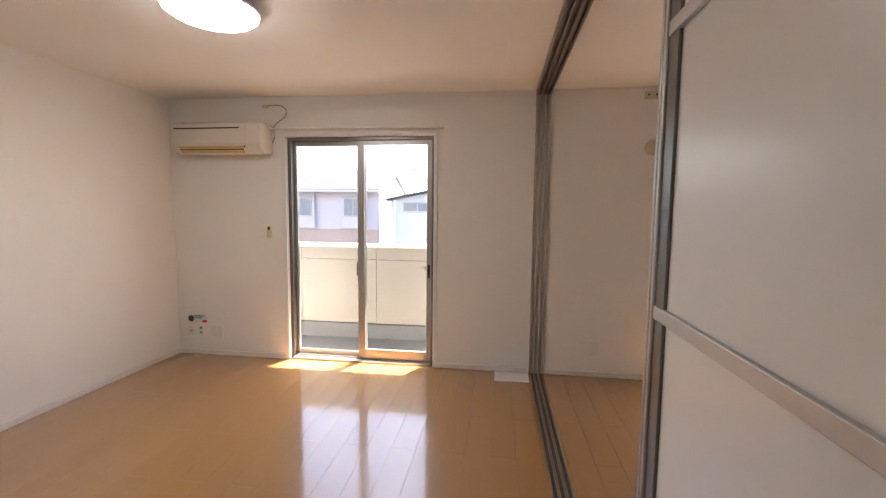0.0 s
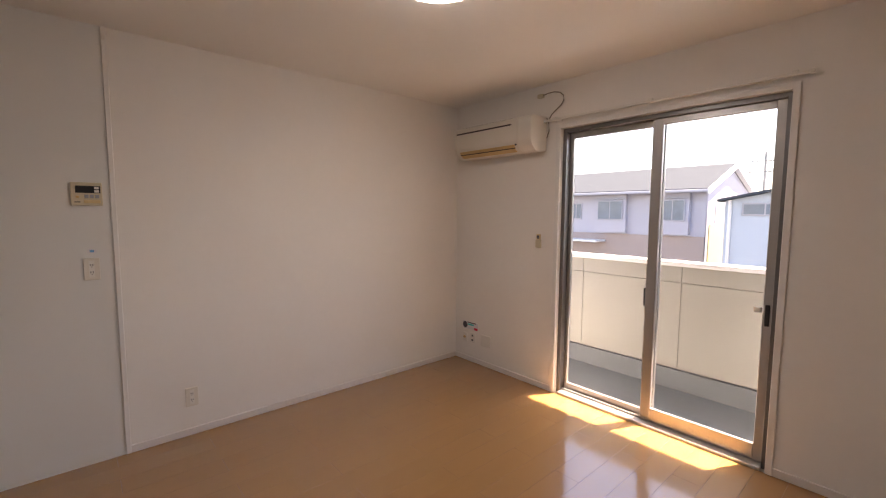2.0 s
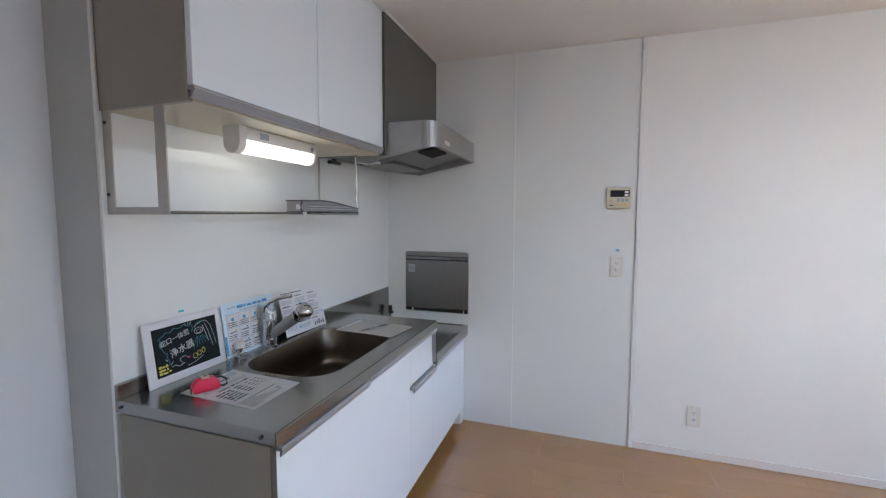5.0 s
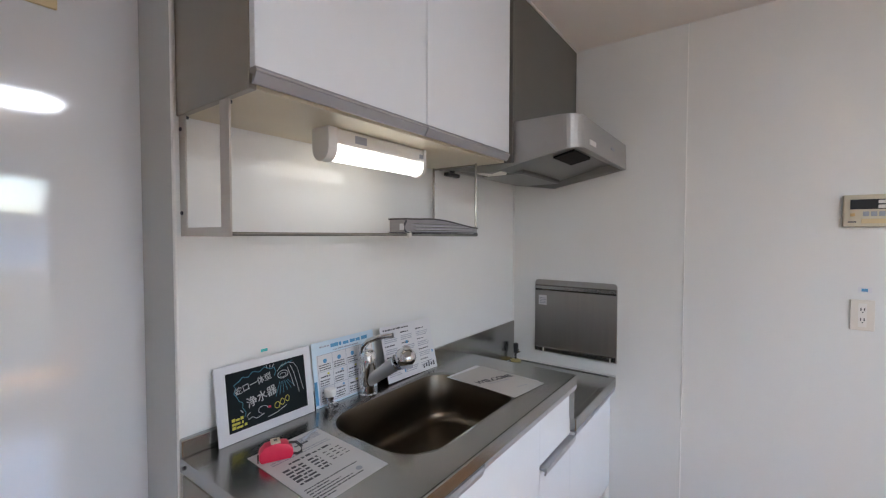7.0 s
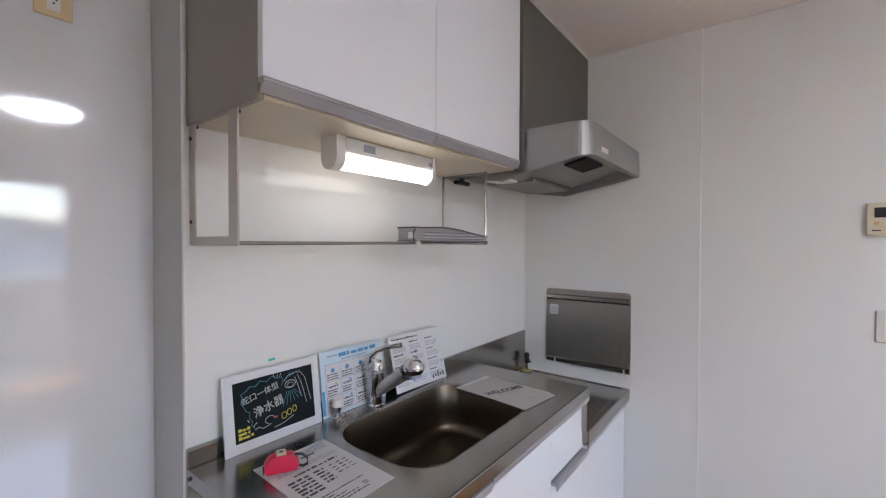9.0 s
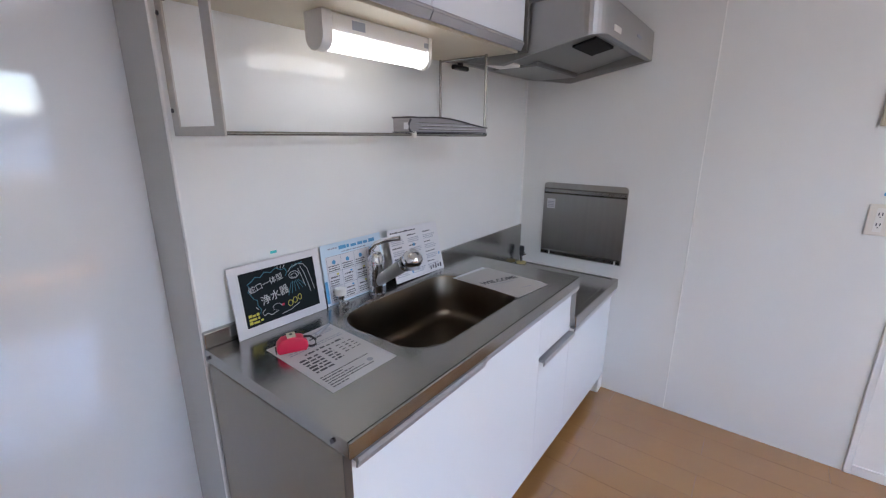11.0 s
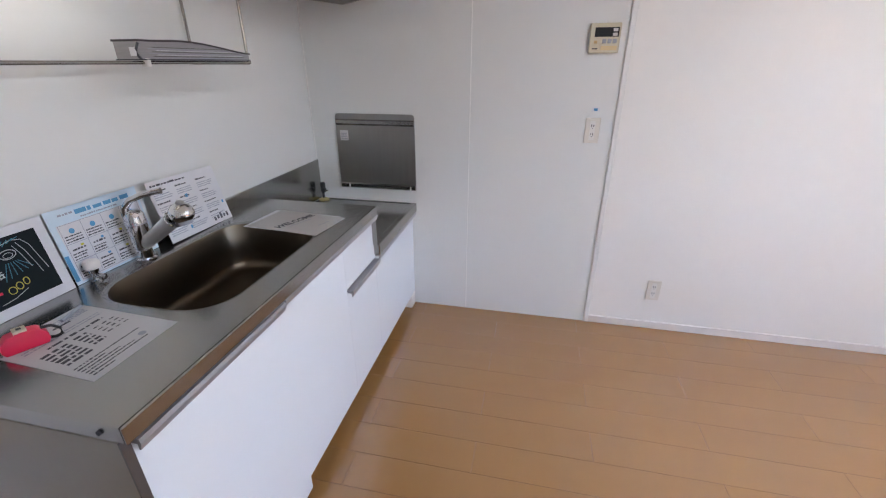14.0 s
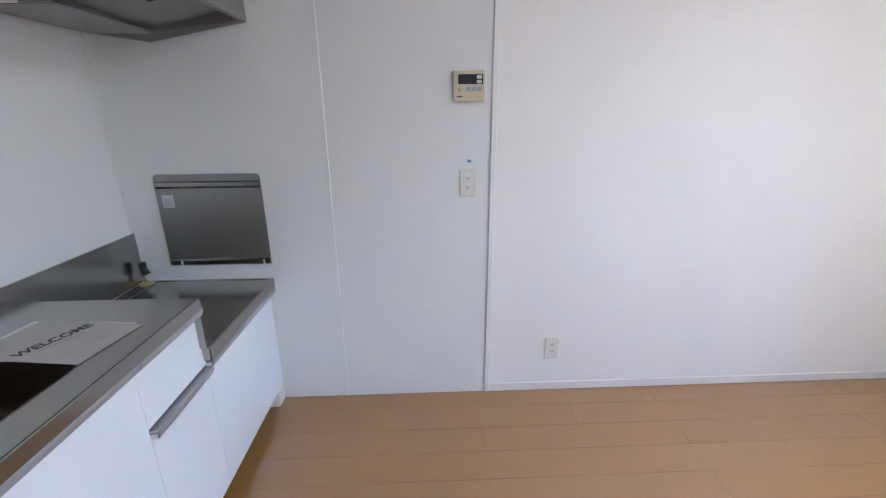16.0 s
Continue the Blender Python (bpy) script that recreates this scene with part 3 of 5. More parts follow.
def worktop():
    w = thing("worktop", (1.23, 0.3, 0.80), "brushed stainless steel worktop with a pressed-in sink", "worktop")
    n = 6
    S = (0.905, 1.505, 0.115, 0.500)
    inner = rrect(*S, 0.118, n)
    c = ((S[0] + S[1]) / 2, (S[2] + S[3]) / 2)
    outer = []
    x0, x1, y0, y1 = CX, KX, 0.0, 0.593
    for x, y in inner:
        fx, fy = (x - c[0]) / ((S[1] - S[0]) / 2), (y - c[1]) / ((S[3] - S[2]) / 2)
        k = max(abs(fx), abs(fy))
        ux, uy = fx / k, fy / k
        outer.append((x1 + (x0 - x1) * (1 - ux) / 2, y0 + (y1 - y0) * (1 + uy) / 2))
    for cor in ((x1, y1), (x0, y1), (x0, y0), (x1, y0)):
        best = min(range(len(outer)), key=lambda q: (outer[q][0] - cor[0]) ** 2 + (outer[q][1] - cor[1]) ** 2)
        outer[best] = cor
    bm = bmesh.new()
    lip = rrect(S[0] - 0.012, S[1] + 0.012, S[2] - 0.012, S[3] + 0.012, 0.128, n)
    o, i = ring_face(bm, outer, lip, ZC)
    i2 = [bm.verts.new((x, y, ZC - 0.004)) for x, y in inner]
    for k in range(len(i)):
        j = (k + 1) % len(i)
        bm.faces.new((i[k], i[j], i2[j], i2[k]))
    low = [bm.verts.new((v.co.x, v.co.y, ZC - 0.036)) for v in o]
    for k in range(len(o)):
        j = (k + 1) % len(o)
        bm.faces.new((o[k], o[j], low[j], low[k]))
    bmesh.ops.recalc_face_normals(bm, faces=bm.faces)
    part("top_sheet", bm, M_STEEL, w)
    b = bmesh.new()
    rings = [[b.verts.new((x, y, ZC - 0.004)) for x, y in inner]]
    for ins, dz in ((0.003, 0.010), (0.010, 0.110), (0.014, 0.148), (0.019, 0.162), (0.028, 0.173), (0.040, 0.179), (0.058, 0.182), (0.10, 0.186)):
        rings.append([b.verts.new((c[0] + (x - c[0]) * (1 - ins / 0.28), c[1] + (y - c[1]) * (1 - ins / 0.19), ZC - dz)) for x, y in inner])
    for a, d in zip(rings, rings[1:]):
        for k in range(len(a)):
            j = (k + 1) % len(a)
            b.faces.new((a[k], a[j], d[j], d[k]))
    b.faces.new(rings[-1])
    bmesh.ops.recalc_face_normals(b, faces=b.faces)
    for f in b.faces:
        f.normal_flip()
    bowl = part("sink_bowl", b, M_STEEL_D, w, "brushed steel sink bowl with shade and brown reflection in its colour", True)
    part("drain", lathe([(0.001, 0.003), (0.05, 0.003), (0.057, 0.001), (0.058, -0.004)], (1.205, 0.31, ZC - 0.187), 24), M_STEEL, bowl)
    part("front_edge", box(CX, KX, 0.593, 0.599, ZC - 0.040, ZC - 0.001, 0.002), M_STEEL, w)
    part("end_face", box(CX - 0.002, CX + 0.004, 0.012, 0.590, ZH, ZC - 0.037), M_STEEL, w)
    part("splash_lip", box(0.72, KX, 0.0, 0.018, ZC, 0.894, 0.003, 2), M_STEEL, w)
    part("screw", cyl((KX + 0.001, 0.548, ZC - 0.019), (KX + 0.004, 0.548, ZC - 0.019), 0.005, n=10), M_INK, w)
    part("screw", cyl((KX + 0.001, 0.03, ZC - 0.019), (KX + 0.004, 0.03, ZC - 0.019), 0.005, n=10), M_INK, w)
    return w


worktop()


def hob_top():
    w = thing("hob_counter", (0.31, 0.3, 0.60), "low stainless steel counter with an empty gas hob tray", "hob counter")
    part("tray", box(0.006, CX - 0.004, 0.07, 0.565, 0.606, ZH - 0.003), M_STEEL, w)
    part("back_ledge", box(0.006, CX - 0.004, 0.008, 0.07, 0.62, ZH, 0.004, 2), M_STEEL, w)
    part("side_ledge", box(0.0045, 0.022, 0.07, 0.565, 0.606, ZH, 0.003), M_STEEL, w)
    part("front_lip", box(0.0045, CX - 0.004, 0.565, 0.597, 0.615, ZH, 0.004, 2), M_STEEL, w)
    part("back_splash", box(0.0045, 0.72, 0.001, 0.010, ZH, 0.894, 0.002), M_STEEL, w)
    part("wall_seal", box(0.0045, 0.012, 0.012, 0.596, ZH, ZH + 0.007, 0.002), M_CASING, w)
    return w


hob_top()


def handle_rail(x0, x1, z, par_ob):
    part("handle", prism([(YF - 0.012, z), (YF + 0.024, z + 0.004), (YF + 0.026, z - 0.006), (YF + 0.021, z - 0.022), (YF + 0.017, z - 0.022), (YF + 0.018, z - 0.008), (YF - 0.012, z - 0.008)],
                         "x", x0, x1), M_HANDLE, par_ob, "grey aluminium rail handle")


def base_unit(name, label, x0, x1, doors, z0=0.09, top=0.805):
    u = thing(name, ((x0 + x1) / 2, 0.3, 0.0), label, "kitchen cabinet", "kitchen base cabinets")
    part("body", box(x0 + 0.002, x1 - 0.002, 0.02, YF - 0.024, 0.10, min(top - 0.02, 0.62)), M_GREIGE, u)
    part("front_rail", box(x0 + 0.002, x1 - 0.002, YF - 0.05, YF - 0.026, 0.62, top), M_GREIGE, u)
    part("back_rail", box(x0 + 0.002, x1 - 0.002, 0.02, 0.045, 0.62, top), M_GREIGE, u)
    part("toe_kick", box(x0 + 0.002, x1 - 0.002, 0.46, 0.49, 0.001, 0.10), M_GREIGE, u)
    for a, b, c, d, grip in doors:
        dd = part("door", box(a, b, YF - 0.02, YF, c, d - 0.012), M_LAM, u)
        handle_rail(a + 0.0015, b - 0.0015, d, dd)
    return u


base_unit("sink_cabinet", "glossy white kitchen base cabinet under the sink", 1.345, KX - 0.020, [(1.345, KX - 0.020, 0.035, 0.794, 1)])
base_unit("sink_cabinet_wide", "glossy white kitchen base cabinet with an aluminium handle", 0.925, 1.345, [(0.925, 1.345, 0.09, 0.806, 1)])
base_unit("drawer_cabinet", "white kitchen cabinet with a drawer above a door", CX - 0.012, 0.925,
          [(CX - 0.012, 0.9237, 0.600, 0.806, 1), (CX - 0.012, 0.9237, 0.09, 0.592, 1)])
base_unit("hob_cabinet", "low glossy white cabinet below the hob space", 0.006, CX - 0.012, [(0.006, CX - 0.0135, 0.09, 0.612, 1)], top=0.625)
ep = part("end_panel", box(KX - 0.018, KX - 0.001, 0.02, YF + 0.004, 0.001, ZC - 0.041, 0.001), M_GREIGE)
tagged(ep, "grey-brown laminate end panel of the kitchen unit", "end panel")
part("edge_strip", box(KX - 0.0185, KX - 0.0005, YF + 0.004, YF + 0.008, 0.002, ZC - 0.042), M_ALUDARK, ep)
foot = tagged(part("corner_foot", box(0.012, 0.085, 0.500, 0.574, 0.0, 0.088, 0.010, 2), M_WHITEPL), "small white plastic foot under the cabinet corner", "cabinet foot")


def wall_cabinet():
    u = thing("wall_cabinet", (1.3, 0.18, 1.70), "white wall cabinet with grey-brown sides above the sink", "wall cabinet")
    x0, x1 = 0.763, 1.835
    part("body", box(x0 + 0.001, x1 - 0.016, 0.003, 0.338, 1.718, H - 0.004), M_WHITEPL, u)
    part("bottom_board", box(x0 + 0.001, x1 - 0.016, 0.003, 0.338, 1.700, 1.718, 0.001), M_IVORY, u)
    part("side_panel", box(x1 - 0.016, x1, 0.003, 0.340, 1.698, H - 0.004, 0.001), M_GREIGE, u)
    for a, b in ((x0, 1.293), (1.293, x1)):
        d = part("door", box(a + 0.0015, b - 0.0015, 0.340, 0.360, 1.738, H - 0.008, 0.0012), M_LAM, u)
        part("handle", prism([(0.330, 1.738), (0.361, 1.738), (0.364, 1.726), (0.352, 1.706), (0.346, 1.706), (0.352, 1.726), (0.330, 1.730)], "x", a + 0.002, b - 0.002), M_HANDLE, d, "grey aluminium edge handle")
        part("handle_lip", box(a + 0.002, b - 0.002, 0.3595, 0.3655, 1.7285, 1.7325, 0.001), M_ALUBAR, d)
        # dark strip added for the shade between door and handle
        part("door_gap_shade", box(a + 0.003, b - 0.003, 0.345, 0.3585, 1.7335, 1.7385), M_GROOVE, d)
    return u


wall_cabinet()


def hood():
    h = thing("range_hood", (0.36, 0.3, 1.70), "silver range hood with a dark cover below the ceiling", "range hood")
    part("cover", box(0.010, 0.745, 0.350, 0.372, 1.862, H - 0.010, 0.001), M_HOODCOVER, h, "dark olive-grey front cover")
    part("cover_side", box(0.745, 0.760, 0.003, 0.372, 1.70, H - 0.010, 0.001), M_HOODCOVER, h)
    part("cover_trim", box(0.004, 0.010, 0.350, 0.376, 1.862, H - 0.002), M_CASING, h)
    part("ceiling_trim", box(0.010, 0.760, 0.350, 0.378, H - 0.010, H - 0.001), M_CASING, h)
    r, x0, x1, y0, y1 = 0.075, 0.008, 0.742, 0.004, 0.632
    pts = [(x0, y0), (x1, y0), (x1, 0.25)]
    for k in range(9):
        t = radians(90 * k / 8)
        pts.append((x1 - r + r * math.cos(t), y1 - r + r * math.sin(t)))
    pts += [(x0, y1), (x0, 0.25)]
    zb = lambda y: 1.705 - 0.037 * y / 0.25 if y <= 0.25 else 1.668 + 0.074 * (y - 0.25) / (y1 - 0.25)
    bm = bmesh.new()
    lo = [bm.verts.new((x, y, zb(y))) for x, y in pts]
    hi = [bm.verts.new((x - 0.004 if x > 0.4 else x, y - 0.004 if y > 0.4 else y, 1.865)) for x, y in pts]
    for k in range(len(pts)):
        j = (k + 1) % len(pts)
        bm.faces.new((lo[k], lo[j], hi[j], hi[k]))
    bm.faces.new(hi)
    c = (0.375, 0.32)
    rim = [bm.verts.new((c[0] + (v.co.x - c[0]) * 0.93, c[1] + (v.co.y - c[1]) * 0.93, v.co.z)) for v in lo]
    inn = [bm.verts.new((c[0] + (v.co.x - c[0]) * 0.80, c[1] + (v.co.y - c[1]) * 0.78, v.co.z + 0.022)) for v in lo]
    for k in range(len(pts)):
        j = (k + 1) % len(pts)
        bm.faces.new((lo[k], lo[j], rim[j], rim[k]))
        bm.faces.new((rim[k], rim[j], inn[j], inn[k]))
    bm.faces.new(inn)
    bmesh.ops.recalc_face_normals(bm, faces=bm.faces)
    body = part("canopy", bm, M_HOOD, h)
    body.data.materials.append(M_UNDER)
    # faces that look down get a darker metal that holds the underside's shade
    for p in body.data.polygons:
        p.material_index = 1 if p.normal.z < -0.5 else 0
    # flat black piece added for the darkness inside the open intake
    part("intake", prism([(0.468, 1.733), (0.556, 1.7525), (0.556, 1.776), (0.468, 1.763)], "x", 0.35, 0.57), M_INTAKE, h, "black sheet in place of the shaded intake opening")
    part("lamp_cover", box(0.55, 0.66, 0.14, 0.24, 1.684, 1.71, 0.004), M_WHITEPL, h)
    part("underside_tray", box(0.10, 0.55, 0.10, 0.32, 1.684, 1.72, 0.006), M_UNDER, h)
    part("switch_plate", box(0.53, 0.61, 0.630, 0.6345, 1.765, 1.785, 0.001), M_WHITEPL, h)
    part("maker_plate", box(0.24, 0.30, 0.630, 0.6345, 1.795, 1.806, 0.001), M_INKSOFT, h)
    part("damper_grip", box(0.66, 0.76, 0.03, 0.055, 1.672, 1.690, 0.004), M_BLACK, h)
    part("grip_stem", box(0.70, 0.72, 0.035, 0.05, 1.688, 1.715), M_BLACK, h)
    return h


hood()


def task_light():
    l = thing("cabinet_light", (1.38, 0.2, 1.60), "lit white fluorescent lamp fixed under the wall cabinet", "kitchen light")
    x0, x1, y = 1.140, 1.558, 0.205
    part("housing", box(x0 + 0.014, x1 - 0.031, y - 0.045, y + 0.028, 1.655, 1.7, 0.004), M_WHITEPL, l)
    out = [(y - 0.037, 1.655)] + [(y - 0.005 + 0.032 * math.cos(radians(a)), 1.645 - 0.032 * math.sin(radians(a))) for a in range(180, -1, -15)] + [(y + 0.027, 1.655)]
    part("diffuser", prism(out, "x", x0 + 0.014, x1 - 0.030), M_TUBE, l, "glowing white tube cover", True)
    cap = [(y - 0.040, 1.70)] + [(y - 0.005 + 0.035 * math.cos(radians(a)), 1.645 - 0.036 * math.sin(radians(a))) for a in range(180, -1, -15)] + [(y + 0.030, 1.70)]
    part("end_cap", prism(cap, "x", x1 - 0.030, x1), M_WHITEPL, l, smooth=True)
    part("end_cap", prism(cap, "x", x0, x0 + 0.014), M_WHITEPL, l, smooth=True)
    part("rating_label", box(x1 - 0.14, x1 - 0.095, y + 0.028, y + 0.0285, 1.668, 1.690), M_INKSOFT, l)
    part("rating_label", box(x0 + 0.015, x0 + 0.035, y + 0.028, y + 0.0285, 1.668, 1.682), M_INKSOFT, l)
    return l


task_light()


def dish_rack():
    d = thing("dish_rack", (1.32, 0.13, 1.40), "stainless dish drying rack hung under the wall cabinet", "dish rack")
    x0, x1, z = 0.816, 1.832, 1.403
    part("hanger_strap", box(x1 - 0.005, x1 - 0.001, 0.006, 0.040, z, 1.70, 0.0008), M_STRAP, d)
    part("hanger_strap", box(x1 - 0.006, x1 - 0.001, 0.210, 0.250, z, 1.70, 0.0008), M_STRAP, d)
    part("bottom_strap", box(x1 - 0.0058, x1 - 0.0012, 0.040, 0.210, z, z + 0.021, 0.0008), M_STRAP, d)
    for yy in (0.018, 0.230):
        part("screw", cyl((x1 - 0.012, yy, 1.6985), (x1 - 0.012, yy, 1.693), 0.007, n=10), M_INK, d)
    for zz in (1.46, 1.665):
        part("screw", cyl((x1 - 0.001, 0.018, zz), (x1 + 0.002, 0.018, zz), 0.005, n=10), M_INK, d)
    for y in (0.018, 0.236):
        part("hanger_rod", cyl((x0, y, z), (x0, y, 1.70), 0.005, n=10), M_STEEL, d)
    part("bottom_rod", cyl((x0, 0.018, z + 0.004), (x0, 0.241, z + 0.004), 0.005, n=10), M_STEEL, d)
    part("top_rod", cyl((x0, 0.018, 1.694), (x0, 0.236, 1.694), 0.004, n=10), M_STEEL, d)
    for y in (0.018, 0.075, 0.13, 0.185, 0.240):
        part("long_rod", cyl((x0 - 0.005, y, z + 0.006), (x1 - 0.004, y, z + 0.006), 0.0045, n=10), M_STEEL, d)
    part("rod_clip", box(1.235, 1.25, 0.230, 0.252, z - 0.004, z + 0.016, 0.003), M_WHITEPL, d)
    return d


dish_rack()


def folder():
    f = thing("document_folder", (1.03, 0.14, 1.414), "dark folder stuffed with documents lying on the dish rack", "folder")
    x0, x1, y0, y1, z = 0.822, 1.262, 0.170, 0.252, 1.4145
    part("lower_cover", box(x0, x1, y0, y1, z, z + 0.003, 0.001), M_INK, f)
    n = 12
    for lo, hi, mt, nm in ((0.003, 1.0, M_PAGE, "page_block"), (1.0, 1.12, M_COVER, "upper_cover")):
        bm = bmesh.new()
        rows = []
        for k in range(n + 1):
            u = k / n
            x = x0 + (x1 - x0) * u
            t = 0.018 + 0.028 * math.sin(min(1, u * 1.15) * math.pi * 0.62) ** 1.5
            a, b = (z + 0.003, z + t) if nm == "page_block" else (z + t, z + t + 0.005)
            i = 0.006 if nm == "page_block" else 0.0
            rows.append([bm.verts.new((x, yy, zz)) for yy, zz in ((y0 + i, a), (y1 - i, a), (y1 - i, b), (y0 + i, b))])
        for p, q in zip(rows, rows[1:]):
            for k in range(4):
                bm.faces.new((p[k], p[(k + 1) % 4], q[(k + 1) % 4], q[k]))
        bm.faces.new(rows[0]), bm.faces.new(rows[-1])
        bmesh.ops.recalc_face_normals(bm, faces=bm.faces)
        part(nm, bm, mt, f, smooth=True)
    for k in range(8):
        part("sheet_edge", box(x0 + 0.02 + 0.008 * k, x1 - 0.03 - 0.012 * (k % 3), y1 - 0.0062, y1 - 0.0040, z + 0.005 + 0.0036 * k, z + 0.0062 + 0.0036 * k),
             (M_INKSOFT, M_COVER, M_SHEET)[k % 3], f)
    part("spine", sweep([Vector((x1 - 0.002, y1 - 0.004, z + 0.002)), Vector((x1 + 0.006, y1 - 0.004, z + 0.010)), Vector((x1 + 0.007, y1 - 0.004, z + 0.026)), Vector((x1 - 0.002, y1 - 0.004, z + 0.040))], 0.003, 8), M_INK, f, smooth=True)
    part("label_window", box(x1 - 0.001, x1 + 0.002, y1 - 0.03, y1 - 0.010, z + 0.010, z + 0.030), M_SHEET, f)
    return f


folder()


# ---- steel guard, gas tap ----
def wall_guard():
    g_ = thing("heat_guard", (0.01, 0.366, 0.745), "stainless steel heat guard plate fixed to the wall panel", "heat guard")
    y0, y1, z0, z1 = 0.147, 0.600, 0.740, 1.155
    bm = prism([(y0, z0), (y1, z0)] + [(y1 - 0.02 + 0.02 * math.cos(radians(a)), z1 - 0.02 + 0.02 * math.sin(radians(a))) for a in range(0, 91, 15)]
               + [(y0 + 0.02 + 0.02 * math.cos(radians(a)), z1 - 0.02 + 0.02 * math.sin(radians(a))) for a in range(90, 181, 15)], "x", 0.010, 0.014)
    part("plate", bm, M_GUARD, g_)
    part("top_fold", prism([(0.014, z1 - 0.062), (0.022, z1 - 0.052), (0.022, z1 - 0.036), (0.014, z1 - 0.030)], "y", y0 + 0.004, y1 - 0.004), M_STEEL, g_)
    part("bottom_fold", prism([(0.014, z0 + 0.03), (0.020, z0 + 0.024), (0.020, z0 + 0.006), (0.014, z0 + 0.002)], "y", y0 + 0.004, y1 - 0.004), M_STEEL, g_)
    for y in (y0 + 0.055, y1 - 0.03):
        part("clip", box(0.020, 0.024, y - 0.003, y + 0.003, z0 + 0.003, z0 + 0.024), M_WHITEPL, g_)
    part("spacer", box(0.004, 0.010, y0 + 0.02, y1 - 0.02, z0 + 0.02, z1 - 0.03), M_STEEL_D, g_)
    part("care_label", box(0.014, 0.0146, y0 + 0.022, y0 + 0.070, z1 - 0.145, z1 - 0.090), M_SHEET, g_)
    for k in range(4):
        part("label_line", box(0.0146, 0.0150, y0 + 0.028, y0 + 0.064, z1 - 0.108 - 0.009 * k, z1 - 0.105 - 0.009 * k), M_INKSOFT, g_)
    return g_


wall_guard()


def gas_tap():
    x, y, z = 0.05, 0.043, ZH
    t = thing("gas_tap", (x, y, z), "small black and chrome gas tap on an amber rubber base", "gas tap")
    part("base_ring", lathe([(0.030, 0), (0.030, 0.004), (0.022, 0.009), (0.008, 0.010)], (x, y, z), 24), M_RUBBER, t, smooth=True)
    part("stem", lathe([(0.008, 0.008), (0.008, 0.05), (0.011, 0.052), (0.011, 0.066), (0.008, 0.07)], (x, y, z), 16), M_CHROME, t, smooth=True)
    part("valve_body", box(x - 0.012, x + 0.012, y - 0.010, y + 0.016, z + 0.045, z + 0.070, 0.004, 2), M_BLACK, t)
    part("knob", lathe([(0.012, 0.07), (0.015, 0.074), (0.015, 0.100), (0.011, 0.104)], (x, y, z), 16), M_BLACK, t, smooth=True)
    part("nozzle", cyl((x, y + 0.014, z + 0.057), (x, y + 0.030, z + 0.057), 0.006, 0.005, 12), M_CHROME, t)
    return t


gas_tap()


# ---- tap ----
def faucet():
    x, y, z = 1.270, 0.078, ZC
    t = thing("kitchen_tap", (x, y, z), "chrome single-lever kitchen tap with a shower head spout", "tap")
    part("base", lathe([(0.029, 0), (0.029, 0.005), (0.022, 0.009), (0.0205, 0.034), (0.024, 0.038)], (x, y, z), 24), M_CHROME, t, smooth=True)
    part("body", lathe([(0.024, 0.038), (0.028, 0.050), (0.029, 0.128), (0.027, 0.146), (0.019, 0.158), (0.006, 0.162)], (x, y, z), 28), M_CHROME, t, smooth=True)
    part("body_seam", lathe([(0.0288, 0.118), (0.0298, 0.1185), (0.0298, 0.1205), (0.0288, 0.121)], (x, y, z), 28), M_INKSOFT, t)
    # the lever: a flat blade that arches up and forward from the cap
    spine = [(x + 0.010, y - 0.016, z + 0.140, 0.016), (x + 0.012, y - 0.008, z + 0.172, 0.017), (x + 0.006, y + 0.014, z + 0.194, 0.017),
             (x - 0.008, y + 0.046, z + 0.208, 0.015), (x - 0.022, y + 0.072, z + 0.214, 0.012), (x - 0.031, y + 0.090, z + 0.216, 0.008)]
    bm = bmesh.new()
    rows = []
    for k, (a, b, c, w) in enumerate(spine):
        p, q = spine[max(k - 1, 0)], spine[min(k + 1, len(spine) - 1)]
        d = Vector((q[0] - p[0], q[1] - p[1], q[2] - p[2])).normalized()
        side = Vector((1, 0.33, 0)).normalized()
        up = side.cross(d).normalized()
        rows.append([bm.verts.new(Vector((a, b, c)) + side * (w * math.cos(radians(30 * g))) + up * (0.0095 * math.sin(radians(30 * g)))) for g in range(12)])
    for p, q in zip(rows, rows[1:]):
        for k in range(12):
            bm.faces.new((p[k], p[(k + 1) % 12], q[(k + 1) % 12], q[k]))
    bm.faces.new(rows[0]), bm.faces.new(rows[-1])
    bmesh.ops.recalc_face_normals(bm, faces=bm.faces)
    part("lever", bm, M_CHROME, t, smooth=True)
    s, e = Vector((x, y + 0.008, z + 0.050)), Vector((1.277, 0.258, ZC + 0.166))
    d = e - s
    part("spout", cyl(s, s + d * 0.80, 0.0195, 0.024, 24), M_ALU, t, "satin grey pull-out spout", True)
    part("spout_ring", cyl(s + d * 0.795, s + d * 0.825, 0.0265, 0.0275, 24), M_CHROME, t, smooth=True)
    head = bmesh.new()
    bmesh.ops.create_uvsphere(head, u_segments=24, v_segments=14, radius=0.034, matrix=Matrix.Translation(e) @ Matrix.Diagonal((1, 1.05, 0.90, 1)))
    part("shower_head", head, M_CHROME, t, smooth=True)
    part("head_button", cyl(e + Vector((0, 0.004, 0.028)), e + Vector((0, 0.006, 0.034)), 0.012, 0.010, 16), M_ALUBAR, t)
    part("water_face", cyl(e + Vector((0, 0.006, -0.022)), e + Vector((0, 0.009, -0.034)), 0.021, 0.019, 20), M_INKSOFT, t)
    return t


faucet()


